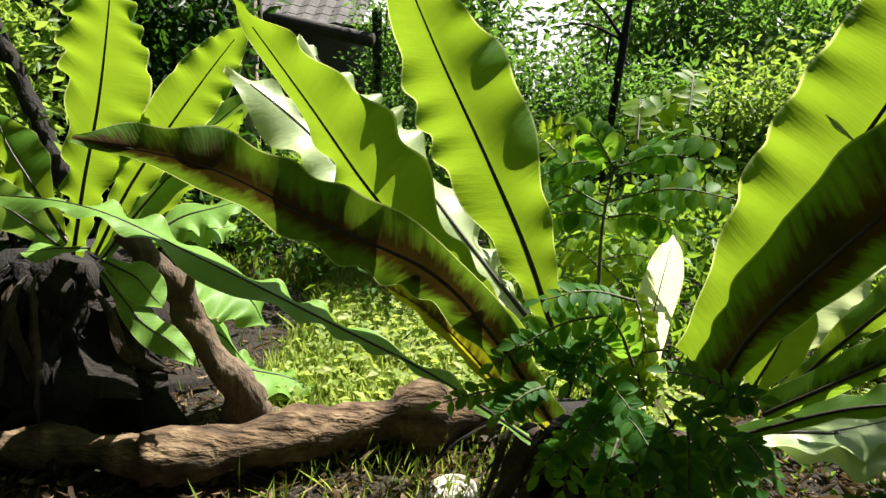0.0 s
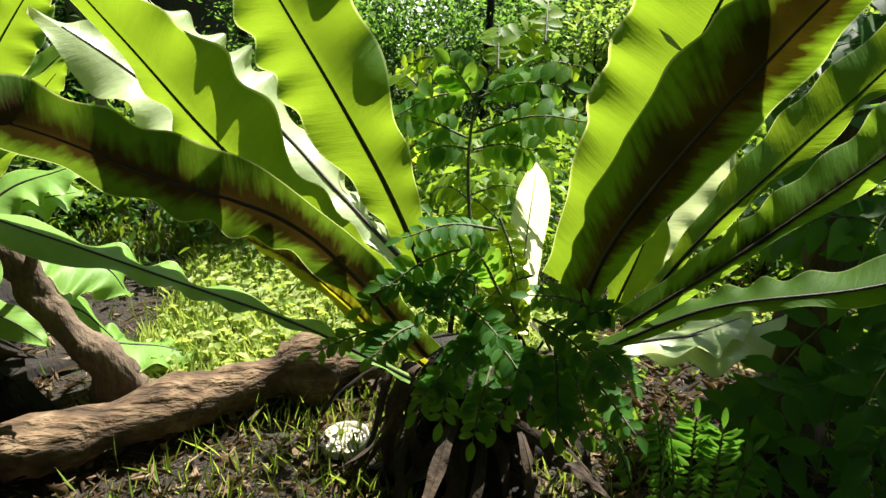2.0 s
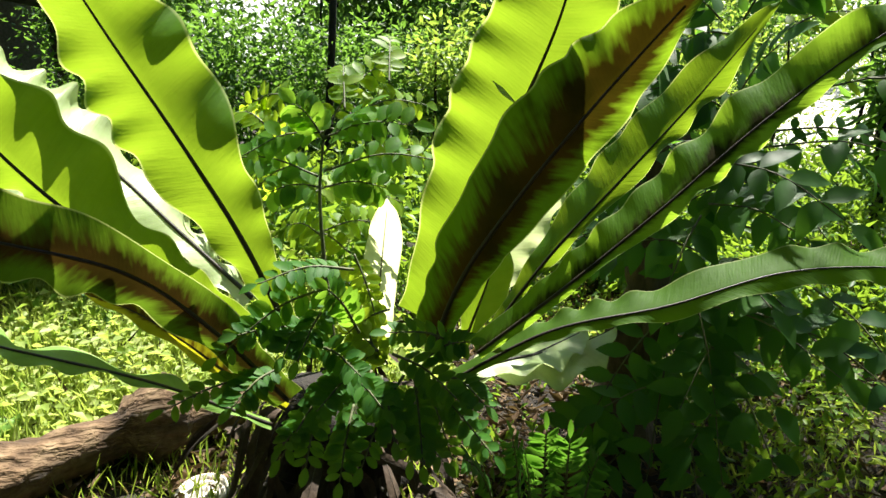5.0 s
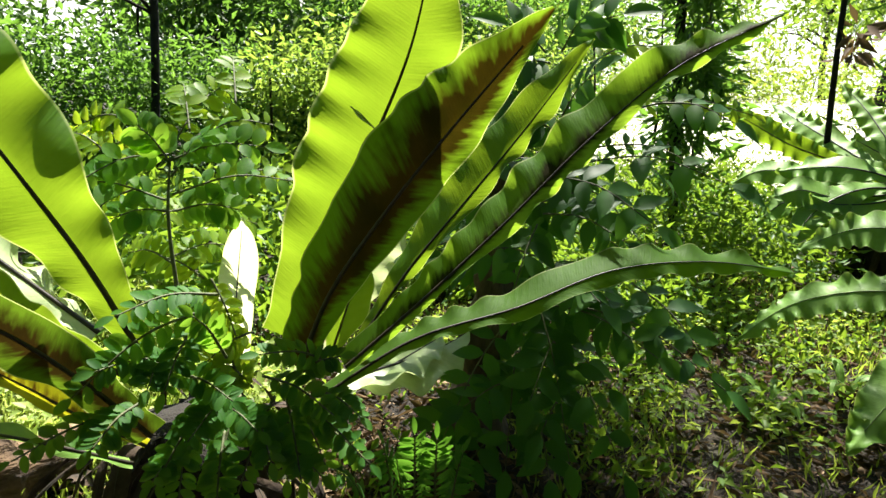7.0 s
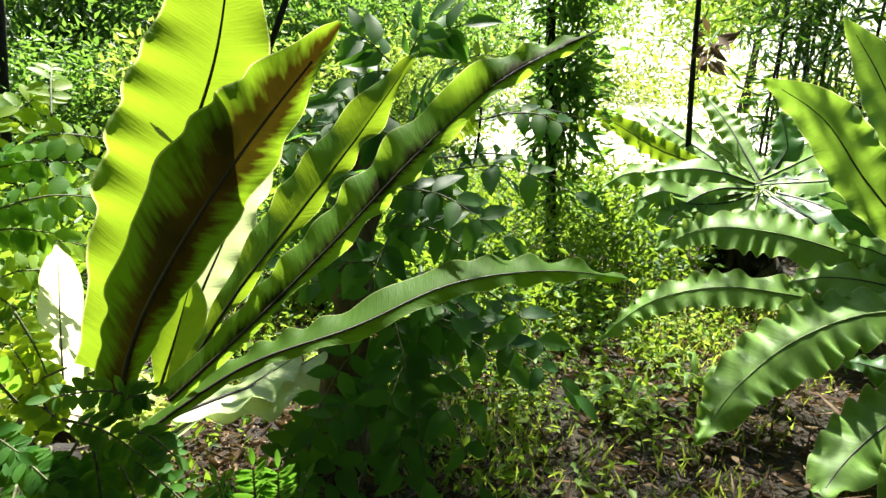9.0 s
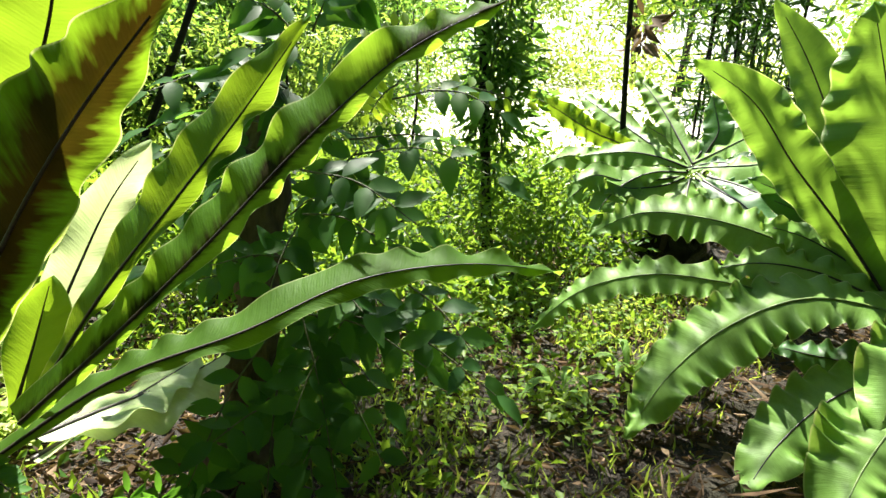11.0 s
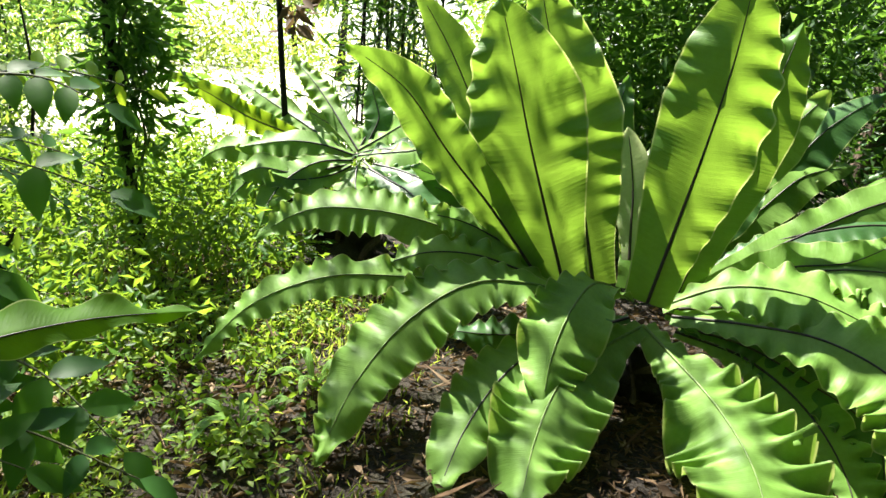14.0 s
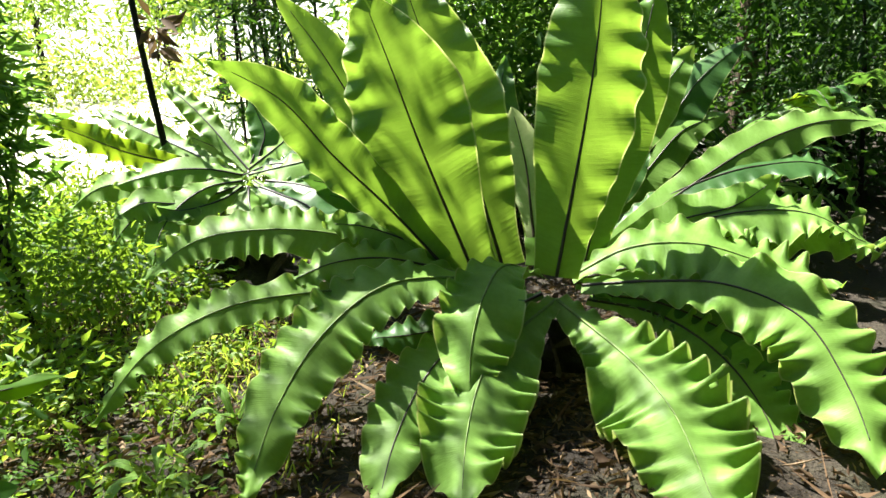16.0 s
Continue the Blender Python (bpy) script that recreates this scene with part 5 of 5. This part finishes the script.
# ---- crowns of roots and dead fronds under the ferns ----
def root_mound(fern, centre, radius, height, seed, strips):
    r = random.Random(seed)
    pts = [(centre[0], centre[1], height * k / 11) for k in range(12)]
    child(tube("root_mound", pts, [radius * (1.15 - 0.6 * (k / 11) ** 1.5) for k in range(12)], dark_bark, 28, 1.1, seed), fern, "mound of roots and fibre, coloured near black for shade")
    for k in range(strips):
        ang = r.uniform(0, 6.28)
        d = Vector((math.cos(ang), math.sin(ang), 0))
        p0 = Vector(centre) + d * radius * 0.5 + Vector((0, 0, height * 0.95))
        across = Vector((-d.y, d.x, 0))
        p1 = p0 + d * radius * r.uniform(0.3, 1.1) + across * r.gauss(0, 0.05) + Vector((0, 0, r.uniform(-0.2, 0.04)))
        p2 = Vector((p1.x, p1.y, r.uniform(0.02, 0.2))) + d * r.uniform(-0.05, 0.2) + across * r.gauss(0, 0.1)
        frond(fern, [tuple(p0), tuple(p1), tuple((p1 + p2) / 2 + d * r.uniform(-0.03, 0.06) + across * r.gauss(0, 0.03)), tuple(p2)], r.uniform(0.015, 0.05), (-d.y, d.x, 0.3), dead_frond, 1.5, "withered brown frond")


dead_frond = rough_material("dead_frond", [(0.3, (0.022, 0.015, 0.010)), (0.7, (0.085, 0.055, 0.032))], 9, 0.9, 0.004, 70)
root_mound(fern_one, (0.45, 1.72, 0), 0.17, 0.42, 3, 56)
left_base = (-1.395, 2.247, 0.000)
root_mound(fern_left, (left_base[0], left_base[1] + 0.12, 0), 0.30, 0.62, 9, 40)
root_mound(fern_two, (3.45, -0.22, 0), 0.17, 0.24, 5, 14)
root_mound(fern_three, (4.767, 1.539, 0), 0.22, 0.5, 6, 8)

# ---- ferns further off, half hidden ----


def far_fern(centre, height, count, length, width, seed, label, tone):
    r = random.Random(seed)
    ob = thing("birds_nest_fern", label, "fern", "ferns in the garden")
    c = Vector((centre[0], centre[1], height))
    for k in range(count):
        ang = k * 2.4 + r.gauss(0, 0.2)
        d = Vector((math.cos(ang), math.sin(ang), 0))
        lift = r.uniform(-0.1, 1.1)
        n = length * r.uniform(0.75, 1.1)
        p1 = c + d * n * 0.35 + Vector((0, 0, n * 0.45 * lift))
        p2 = c + d * n * 0.72 + Vector((0, 0, n * (0.75 * lift - 0.08)))
        p3 = c + d * n * 1.0 + Vector((0, 0, n * (0.9 * lift - 0.35)))
        frond(ob, [tuple(c + d * 0.04), tuple(p1), tuple(p2), tuple(p3)], width * r.uniform(0.8, 1.15), (-d.y, d.x, r.gauss(0, 0.25)), r.choice(tone), 1.1)
    root_mound(ob, (centre[0], centre[1], 0), 0.18, height, seed, 4)
    return ob


far_fern((5.145, -1.842, 0.706), 0.55, 20, 0.95, 0.15, 21, "dark green bird's nest fern half hidden behind a larger one", [frond_green, frond_lit, frond_shade])
far_fern((4.752, -1.345, 1.016), 0.5, 16, 0.95, 0.16, 24, "bird's nest fern with glossy fronds behind the big fern", [frond_green, frond_spring])
far_fern((6.520, -3.146, 0.926), 0.6, 18, 1.0, 0.16, 22, "dark bird's nest fern at the foot of a tree", [frond_shade, frond_green, frond_green])
far_fern((6.121, -0.425, 1.574), 0.75, 16, 1.0, 0.16, 23, "bird's nest fern, deep shade put into its darker fronds", [frond_shade, frond_green])

tear = (0.727, 1.312, 1.201)
tear_to = (0.739, 1.276, 1.178)
tear_from = (0.713, 1.330, 1.220)
child(tube("torn_spot", spline([tear_from, tear, tear_to], 12), [0.0015 + 0.006 * math.sin(math.pi * i / 11) ** 2 for i in range(12)], frond_glare_pale, 6, 0.5, 2), fern_one, "small dry white torn spot")

# ---- background greenery ----
rng = np.random.default_rng(5)


def bank(name, label, category, x0, x1, y0, y1, z0, z1, count, per, spread, size, material, seed, top=None):
    """A mass of leaves in clumps with an uneven top and gaps, over a few thin stems."""
    r = np.random.default_rng(seed)
    ob = thing(name, label, category)
    centres = []
    for _ in range(count):
        x, y = r.uniform(x0, x1), r.uniform(y0, y1)
        hi = z1 * (0.72 + 0.4 * (0.5 + 0.5 * noise.noise(Vector((x * 0.9, y * 0.9, seed)))))
        centres.append((x, y, ground_height(x, y) + r.uniform(z0, hi)))
    foliage("foliage", r, centres, spread, per, size, material, ob, seed)
    for k in range(min(14, max(3, count // 60))):
        x, y = r.uniform(x0, x1), r.uniform(y0, y1)
        g = ground_height(x, y)
        p = spline([(x, y, g - 0.02), (x + r.normal() * 0.08, y + r.normal() * 0.08, g + z1 * 0.45), (x + r.normal() * 0.2, y + r.normal() * 0.2, g + z1 * 0.85)], 9)
        child(tube("stem", p, [0.022 * (1 - 0.08 * i) for i in range(9)], dark_bark, 6, 0.2, seed + k), ob)
    return ob


bank("hedge", "dense hedge of small green leaves", "hedge", -0.6, 4.5, 6.3, 7.3, 0.0, 1.75, 520, 55, 0.15, 0.085, hedge_mat, 11)
bank("bushes", "tall bushes, sunlight put into their yellow-green leaf colour", "bushes", 2.2, 6.0, 5.4, 6.4, 0.0, 1.9, 190, 50, 0.15, 0.085, sunlit_leaf_mat, 12)
bank("bushes", "tangled green bushes in half shade", "bushes", 3.2, 8.5, 6.8, 9.0, 0.0, 3.0, 460, 55, 0.24, 0.12, hedge_mat, 13)
bank("undergrowth", "low sunlit leafy undergrowth", "undergrowth", 0.5, 3.4, 3.0, 5.8, 0.0, 0.6, 230, 36, 0.13, 0.10, weed_mat, 14)
bank("undergrowth", "low green undergrowth in shade", "undergrowth", -2.2, 0.2, 3.6, 6.0, 0.0, 0.8, 170, 45, 0.16, 0.085, weed_mat, 15)
bank("undergrowth", "leafy weeds at the edge of the clearing", "undergrowth", 2.2, 6.8, 1.7, 4.8, 0.0, 0.55, 520, 50, 0.12, 0.065, weed_mat, 16)
bank("bushes", "dense bushes, shade put into their dark leaf colour", "bushes", -3.0, -1.65, 4.3, 5.2, 0.1, 2.6, 260, 60, 0.2, 0.10, dark_shade_mat, 17)
bank("bushes", "leafy bushes behind a dark branch, sunlight put into their colour", "bushes", -3.1, -2.05, 2.9, 3.7, 0.8, 2.0, 100, 45, 0.15, 0.08, sunlit_leaf_mat, 18)
bank("bushes", "deep green bushes in dense shade", "bushes", 5.2, 7.5, -1.6, 0.6, 0.1, 3.0, 380, 60, 0.22, 0.10, hedge_mat, 19)
bank("bushes", "bushes under trees, shade put into their dark leaf colour", "bushes", 5.5, 8.5, -5.5, -2.2, 0.1, 3.0, 380, 60, 0.25, 0.10, dark_shade_mat, 20)
bank("bushes", "unseen bushes added behind the path, leaves coloured dark", "bushes", -3.0, 4.0, -5.5, -4.2, 0.1, 2.6, 300, 50, 0.28, 0.12, dark_shade_mat, 24)
for k in range(11):
    fx, fy = 17 + 3 * math.sin(k * 2.3), -1 + 3.0 * k
    tree("tree", (fx, fy, 1.05), 3.4, 0.10, 3.6 + 0.5 * math.sin(k * 3.1), 1.5, 1500, 0.20, dark_bark, weed_mat, "pale sunlit tree beyond the clearing", 60 + k, group="trees beyond the clearing")
bank("far_trees", "distant trees behind the hedge", "trees", 4.5, 16.0, 11.0, 17.0, 1.0, 6.0, 380, 60, 0.7, 0.22, hedge_mat, 26)
bank("far_trees", "leafy trees close behind the hedge", "trees", 1.9, 7.5, 9.0, 11.5, 0.6, 4.2, 420, 60, 0.36, 0.15, hedge_mat, 29)
bank("far_trees", "leafy trees beside the old house", "trees", -0.6, 0.55, 9.5, 12.0, 0.6, 3.6, 110, 60, 0.34, 0.14, hedge_mat, 30)
bank("far_trees", "distant trees in shade", "trees", 12.0, 24.0, -14.0, -2.0, 0.5, 6.0, 420, 60, 0.9, 0.30, hedge_mat, 27)
bank("far_trees", "unseen dark trees added behind the path to block low light", "trees", -11.0, 9.0, -11.0, -7.5, 0.2, 7.0, 520, 60, 0.7, 0.34, dark_shade_mat, 61)
bank("far_trees", "unseen dark trees added beside the path to block low light", "trees", -10.0, -7.0, -8.0, 4.0, 0.2, 7.0, 320, 60, 0.7, 0.34, dark_shade_mat, 62)
bank("far_trees", "trees beyond the house", "trees", -16.0, -6.0, 4.0, 14.0, 0.5, 6.0, 380, 60, 0.8, 0.25, hedge_mat, 28)

for k, (tx, ty, lx, ly, cr) in enumerate(((-3.6, -1.8, 0.6, 1.2, 2.5), (-0.6, -2.4, 0.6, 1.9, 2.5), (2.6, -4.2, 0.2, 0.4, 2.3), (-4.8, 2.4, 1.7, 1.4, 2.3), (-1.6, -5.0, 0.0, 0.6, 2.6), (-6.0, -1.0, 0.2, 0.4, 2.6))):
    tree("tree", (tx, ty, 0), 6.2, 0.15, 6.6, cr, 5600, 0.27, bark, dark_shade_mat, "added tree out of view, its dense crown blocks sky light", 80 + k, (lx, ly), "shade trees behind the path")

vine_tree = (4.170, 2.720, 0.796)
tree("tree", (vine_tree[0], vine_tree[1], 0), 4.6, 0.045, 5.0, 1.1, 3000, 0.07, dark_bark, hedge_mat, "slender tree wrapped in climbing leaves, unseen crown added for dappled shade", 31, (0.0, 0.3))
r9 = np.random.default_rng(78)
vine_stem = spline([(vine_tree[0] + 0.06 * math.cos(k * 1.3), vine_tree[1] + 0.06 * math.sin(k * 1.3), 0.2 * k) for k in range(13)], 60)
vine = thing("climbing_plant", "climbing plant with drooping leaves round a slender trunk", "climber")
foliage("foliage", r9, [(vine_tree[0] + r9.normal() * 0.05, vine_tree[1] + r9.normal() * 0.05, z) for z in r9.uniform(0.5, 2.2, 60)], 0.10, 26, 0.12, hedge_mat, vine, 6, 0.3)
child(tube("stem", vine_stem, [0.009] * 60, stem_mat, 5), vine)
tree("tree", (-2.9, 4.6, 0), 4.4, 0.10, 4.9, 0.75, 8000, 0.09, bark, hedge_mat, "garden tree with a brown trunk and dense crown", 32, (0.2, 0.3))
tree("tree", (1.35, 6.1, 0), 4.3, 0.045, 4.8, 0.75, 8000, 0.09, dark_bark, hedge_mat, "thin dark tree trunk beside the hedge", 33, (0.3, 0.4))
tree("tree", (2.9, 5.9, 0), 4.4, 0.04, 5.0, 0.5, 2600, 0.08, dark_bark, hedge_mat, "thin tree among sunlit bushes, unseen crown added to shade the shrub", 37, (0.62, -2.15))
stout = (7.641, -2.755, 2.029)
tree("tree", (stout[0], stout[1], 0), 5.0, 0.16, 5.6, 1.3, 1000, 0.12, bark, dark_shade_mat, "stout tree with a reddish brown trunk", 34)
stick = (5.068, 2.085, 0.973)
stick_tree = tree("tree", (stick[0], stick[1], 0), 4.8, 0.028, 5.2, 1.3, 2300, 0.066, dark_bark, hedge_mat, "very slender tree at the clearing's edge, unseen crown added for dappled shade", 35, (0.1, 0.1))
r9 = np.random.default_rng(15)
foliage("dead_leaves", r9, [(stick[0] + 0.03, stick[1] + 0.02, z) for z in (1.56, 1.64, 1.72)], 0.045, 9, 0.17, dead, stick_tree, 16, 0.3)
branch = spline([(-1.733, 2.951, 0.780), (-1.848, 3.008, 1.025), (-1.961, 3.059, 1.244), (-2.102, 3.122, 1.512)], 16)
tagged(tube("branch", branch, [0.05 - 0.001 * i for i in range(16)], dark_bark, 12, 0.4, 4), "dark branch slanting before bright leaves", "branch")

bank("bushes", "thin airy bushes before the bright clearing", "bushes", 5.2, 9.0, 2.6, 6.5, 0.3, 2.3, 150, 34, 0.26, 0.055, sunlit_leaf_mat, 51)
bank("bushes", "airy bushes hanging over the clearing's edge", "bushes", 7.0, 10.0, 0.4, 3.0, 0.9, 2.6, 90, 34, 0.28, 0.06, weed_mat, 52)
bank("far_bushes", "low green bushes along the clearing's far side", "bushes", 15.2, 17.2, -2.0, 34.0, 0.0, 1.1, 420, 40, 0.35, 0.16, grass_mat, 53)
bamboo_at = (7.109, 1.982, 1.404)
bamboo = thing("bamboo", "clump of dark slender stems with narrow hanging leaves", "bamboo")
r9 = np.random.default_rng(91)
foliage("foliage", r9, [(bamboo_at[0] + r9.normal() * 0.3, bamboo_at[1] + r9.normal() * 0.28, z) for z in r9.uniform(0.5, 3.0, 120)], 0.16, 18, 0.20, dark_shade_mat, bamboo, 9, 0.14)
for k in range(9):
    bx, by = bamboo_at[0] + r9.normal() * 0.22, bamboo_at[1] + r9.normal() * 0.22
    child(tube("stem", spline([(bx, by, 0), (bx + 0.05, by, 1.2), (bx + r9.normal() * 0.2, by + r9.normal() * 0.2, 2.8)], 10), [0.014] * 10, dark_bark, 6), bamboo)

# ---- pale sunlit clearing ----
cx = np.linspace(6.8, 60, 40)
cy = np.linspace(-0.5, 40, 60)
cverts = [(x + 0.35 * noise.noise(Vector((x, y * 0.7, 1))) * (1 if i in (0, 39) else 0), y, ground_height(x, y) + (0.006 if x < 9 else 0.07)) for y in cy for i, x in enumerate(cx)]
cfaces = [(j * 40 + i, j * 40 + i + 1, (j + 1) * 40 + i + 1, (j + 1) * 40 + i) for j in range(59) for i in range(39)]
tagged(new("clearing", mesh_of("clearing", cverts, cfaces, sand)), "pale dusty sunlit clearing", "ground", kind="structure")

# ---- house behind the garden ----
house = thing("house", "old house with a dark wall and a tiled roof", "house")
child(box("wall", (-5.5, 8.4, -0.02), (-0.7, 8.6, 2.0), dull_wall), house)
child(box("eave_beam", (-5.7, 7.7, 1.86), (-0.9, 7.8, 1.98), timber), house)
for row in range(9):
    verts, faces = [], []
    n = 48
    y0, z0 = 7.55 + row * 0.2, 1.95 + row * 0.11
    for i in range(n + 1):
        x = -5.8 + 4.7 * i / n
        up = 0.025 * abs(math.sin(math.pi * i / 2))
        verts += [(x, y0, z0 + up), (x, y0 + 0.24, z0 + 0.125 + up), (x, y0, z0 + up - 0.03)]
    for i in range(n):
        a, b = 3 * i, 3 * i + 3
        faces += [(a, b, b + 1, a + 1), (a + 2, b + 2, b, a)]
    child(new("roof_course", mesh_of("roof_course", verts, faces, tile, smooth=False)), house)
pillar_x, pillar_y = -1.524, 4.893
pillar = thing("pillar", "pale concrete pillar of a garden shelter", "pillar")
child(box("shaft", (pillar_x - 0.085, pillar_y - 0.085, -0.02), (pillar_x + 0.085, pillar_y + 0.085, 2.6), plaster, 0.015), pillar)
child(tube("pipe", [(pillar_x + 0.12, pillar_y - 0.03, 0.0), (pillar_x + 0.12, pillar_y - 0.03, 2.5)], [0.018, 0.018], timber, 8), pillar)
beam = tube("roof_beam", [(-1.755, 6.155, 1.852), (-0.742, 5.903, 1.666)], [0.06, 0.06], timber, 8)
tagged(beam, "dark sloping timber beam of the shelter", "beam")
post = tube("shelter_post", [(-1.029, 8.611, 0.000), (-0.715, 5.964, 1.916)], [0.05, 0.045], timber, 10, 0.2, 2)
tagged(post, "dark post overgrown with climbing leaves", "post")
r9 = np.random.default_rng(77)
q0, q1 = np.array((-0.941, 8.640, 0.000)), np.array((-0.665, 6.012, 2.110))
climber = thing("climbing_plant", "climbing plant with small leaves on a post", "climber")
foliage("foliage", r9, [q0 + (q1 - q0) * u + r9.normal(size=3) * 0.1 for u in r9.uniform(0, 1, 90)], 0.13, 40, 0.06, hedge_mat, climber, 5)
child(tube("stem", [q0 + np.array([0.06, -0.04, 0]), (q0 + q1) / 2 + np.array([-0.05, -0.06, 0]), q1 + np.array([0.05, -0.05, 0])], [0.011] * 3, stem_mat, 6), climber)
shed = thing("shed", "small pale bluish building beyond the trees", "building")
child(box("wall", (-9.5, 9.0, -0.02), (-6.2, 10.0, 1.6), whitewash), shed)
child(box("roof", (-9.7, 8.8, 1.6), (-6.0, 10.2, 1.7), tin), shed)


# ---- ground cover ----
def scatter(n, x0, x1, y0, y1, seed, dens=None):
    r = np.random.default_rng(seed)
    p = np.stack([r.uniform(x0, x1, n), r.uniform(y0, y1, n)], 1)
    if dens:
        p = np.array([q for q in p if r.random() < dens(q[0], q[1])])
    return r, np.array([(x, y, ground_height(x, y)) for x, y in p])


def patchy(x, y):
    return min(1.0, max(0.0, 0.45 + 1.3 * noise.noise(Vector((x * 1.3, y * 1.3, 5)))))


r, p = scatter(44000, -2.2, 1.0, 1.1, 4.6, 41, lambda x, y: patchy(x, y) * (1.0 if y > 2.3 else 0.55) * (0.04 if x < -0.7 and y < 3.2 else 1.0))
a = r.normal(size=p.shape) * 0.4 + np.array([0, 0, 1.0])
ln = r.uniform(0.04, 0.13, len(p))
tagged(leaf_cloud("grass", p, a, ln, ln * 0.025 + 0.0015, grass_mat, 1), "short sunlit grass blades around the log", "grass", kind="stuff")
r, p = scatter(15000, 0.9, 4.4, 0.6, 3.6, 42, lambda x, y: patchy(x, y))
a = r.normal(size=p.shape) * 0.5 + np.array([0, 0, 0.9])
ln = r.uniform(0.03, 0.10, len(p))
tagged(leaf_cloud("grass", p, a, ln, ln * 0.10 + 0.002, grass_mat, 2), "sparse grass in the dappled shade", "grass", kind="stuff")
r, p = scatter(16000, 0.9, 5.0, 0.9, 4.0, 43, lambda x, y: patchy(2 * x + 7, 2 * y) ** 2.2)
p[:, 2] += r.uniform(0.01, 0.13, len(p))
a = r.normal(size=p.shape) + np.array([0, 0, 0.35])
ln = r.uniform(0.025, 0.06, len(p))
tagged(leaf_cloud("weeds", p, a, ln, ln * 0.5, weed_mat, 3), "small green weeds covering the soil", "weeds", kind="stuff")
r, p = scatter(5000, -0.7, 1.0, 2.15, 3.8, 44, lambda x, y: patchy(x + 3, y) ** 2)
p[:, 2] += r.uniform(0.01, 0.12, len(p))
a = r.normal(size=p.shape) + np.array([0, 0, 0.3])
ln = r.uniform(0.025, 0.07, len(p))
tagged(leaf_cloud("weeds", p, a, ln, ln * 0.55, sunlit_leaf_mat, 4), "weeds beside the log in the sunlit leaf colour", "weeds", kind="stuff")
r, p = scatter(42000, 0.8, 4.6, -1.4, 3.2, 45, lambda x, y: 0.35 + 0.65 * patchy(x, y + 9))
p[:, 2] += r.uniform(0.0, 0.02, len(p))
a = r.normal(size=p.shape) * np.array([1, 1, 0.25])
ln = 0.012 + 0.07 * r.uniform(0, 1, len(p)) ** 2.5
tagged(leaf_cloud("leaf_litter", p, a, ln, ln * r.uniform(0.15, 0.5, len(p)), dead, 5), "dry brown fallen leaves and twigs", "leaf litter", kind="stuff")
r, p = scatter(22000, -2.6, 8.0, -4.0, 4.6, 46, lambda x, y: 0.35 + 0.65 * patchy(x, y + 4))
p[:, 2] += r.uniform(0.0, 0.02, len(p))
a = r.normal(size=p.shape) * np.array([1, 1, 0.25])
ln = 0.012 + 0.07 * r.uniform(0, 1, len(p)) ** 2.5
tagged(leaf_cloud("leaf_litter", p, a, ln, ln * r.uniform(0.15, 0.5, len(p)), dead, 6), "scattered dry leaves and wood chips on soil", "leaf litter", kind="stuff")
r, p = scatter(24000, -0.75, 0.9, 2.2, 4.4, 47, lambda x, y: 0.3 + 0.7 * patchy(x + 2, y))
a = r.normal(size=p.shape) * 0.45 + np.array([0, 0, 1.0])
ln = r.uniform(0.05, 0.16, len(p))
tagged(leaf_cloud("grass", p, a, ln, ln * 0.06 + 0.002, sunlit_green_mat, 7), "grass behind the log, sunlight put into its pale colour", "grass", kind="stuff")
r, p = scatter(2600, -1.6, 4.6, -1.0, 3.2, 48)
p[:, 2] += r.uniform(0.005, 0.04, len(p))
a = r.normal(size=p.shape) * np.array([1, 1, 0.22])
tagged(leaf_cloud("twigs", p, a, r.uniform(0.06, 0.26, len(p)), r.uniform(0.003, 0.008, len(p)), dead, 8), "thin dry twigs scattered over the soil", "twigs", kind="stuff")
r, p = scatter(16000, -1.7, 1.2, 0.9, 2.5, 49, lambda x, y: 0.4 + 0.6 * patchy(x + 1, y + 6))
p[:, 2] += r.uniform(0.0, 0.025, len(p))
a = r.normal(size=p.shape) * np.array([1, 1, 0.3])
ln = 0.012 + 0.07 * r.uniform(0, 1, len(p)) ** 2.2
tagged(leaf_cloud("leaf_litter", p, a, ln, ln * r.uniform(0.15, 0.5, len(p)), dead, 9), "dry leaves and chips beneath the fern and log", "leaf litter", kind="stuff")
r, p = scatter(15000, -0.65, 1.1, 2.25, 4.6, 54, lambda x, y: 0.15 + 0.85 * patchy(x + 5, y + 2))
p[:, 2] += r.uniform(0.02, 0.13, len(p))
a = r.normal(size=p.shape) * np.array([1, 1, 0.25])
ln = r.uniform(0.02, 0.065, len(p))
tagged(leaf_cloud("weeds", p, a, ln, ln * 0.6, sunlit_green_mat, 10, level=True), "creeping weeds behind the log, sunlight put into their pale colour", "weeds", kind="stuff")
r, p = scatter(13000, 1.7, 4.2, 0.8, 3.4, 55, lambda x, y: patchy(2.2 * x + 2, 2.2 * y + 8) ** 2.6)
p[:, 2] += r.uniform(0.02, 0.16, len(p))
a = r.normal(size=p.shape) * np.array([1, 1, 0.3])
ln = r.uniform(0.018, 0.055, len(p))
tagged(leaf_cloud("weeds", p, a, ln, ln * 0.55, grass_mat, 11, level=True), "fresh green weeds in the dappled light", "weeds", kind="stuff")
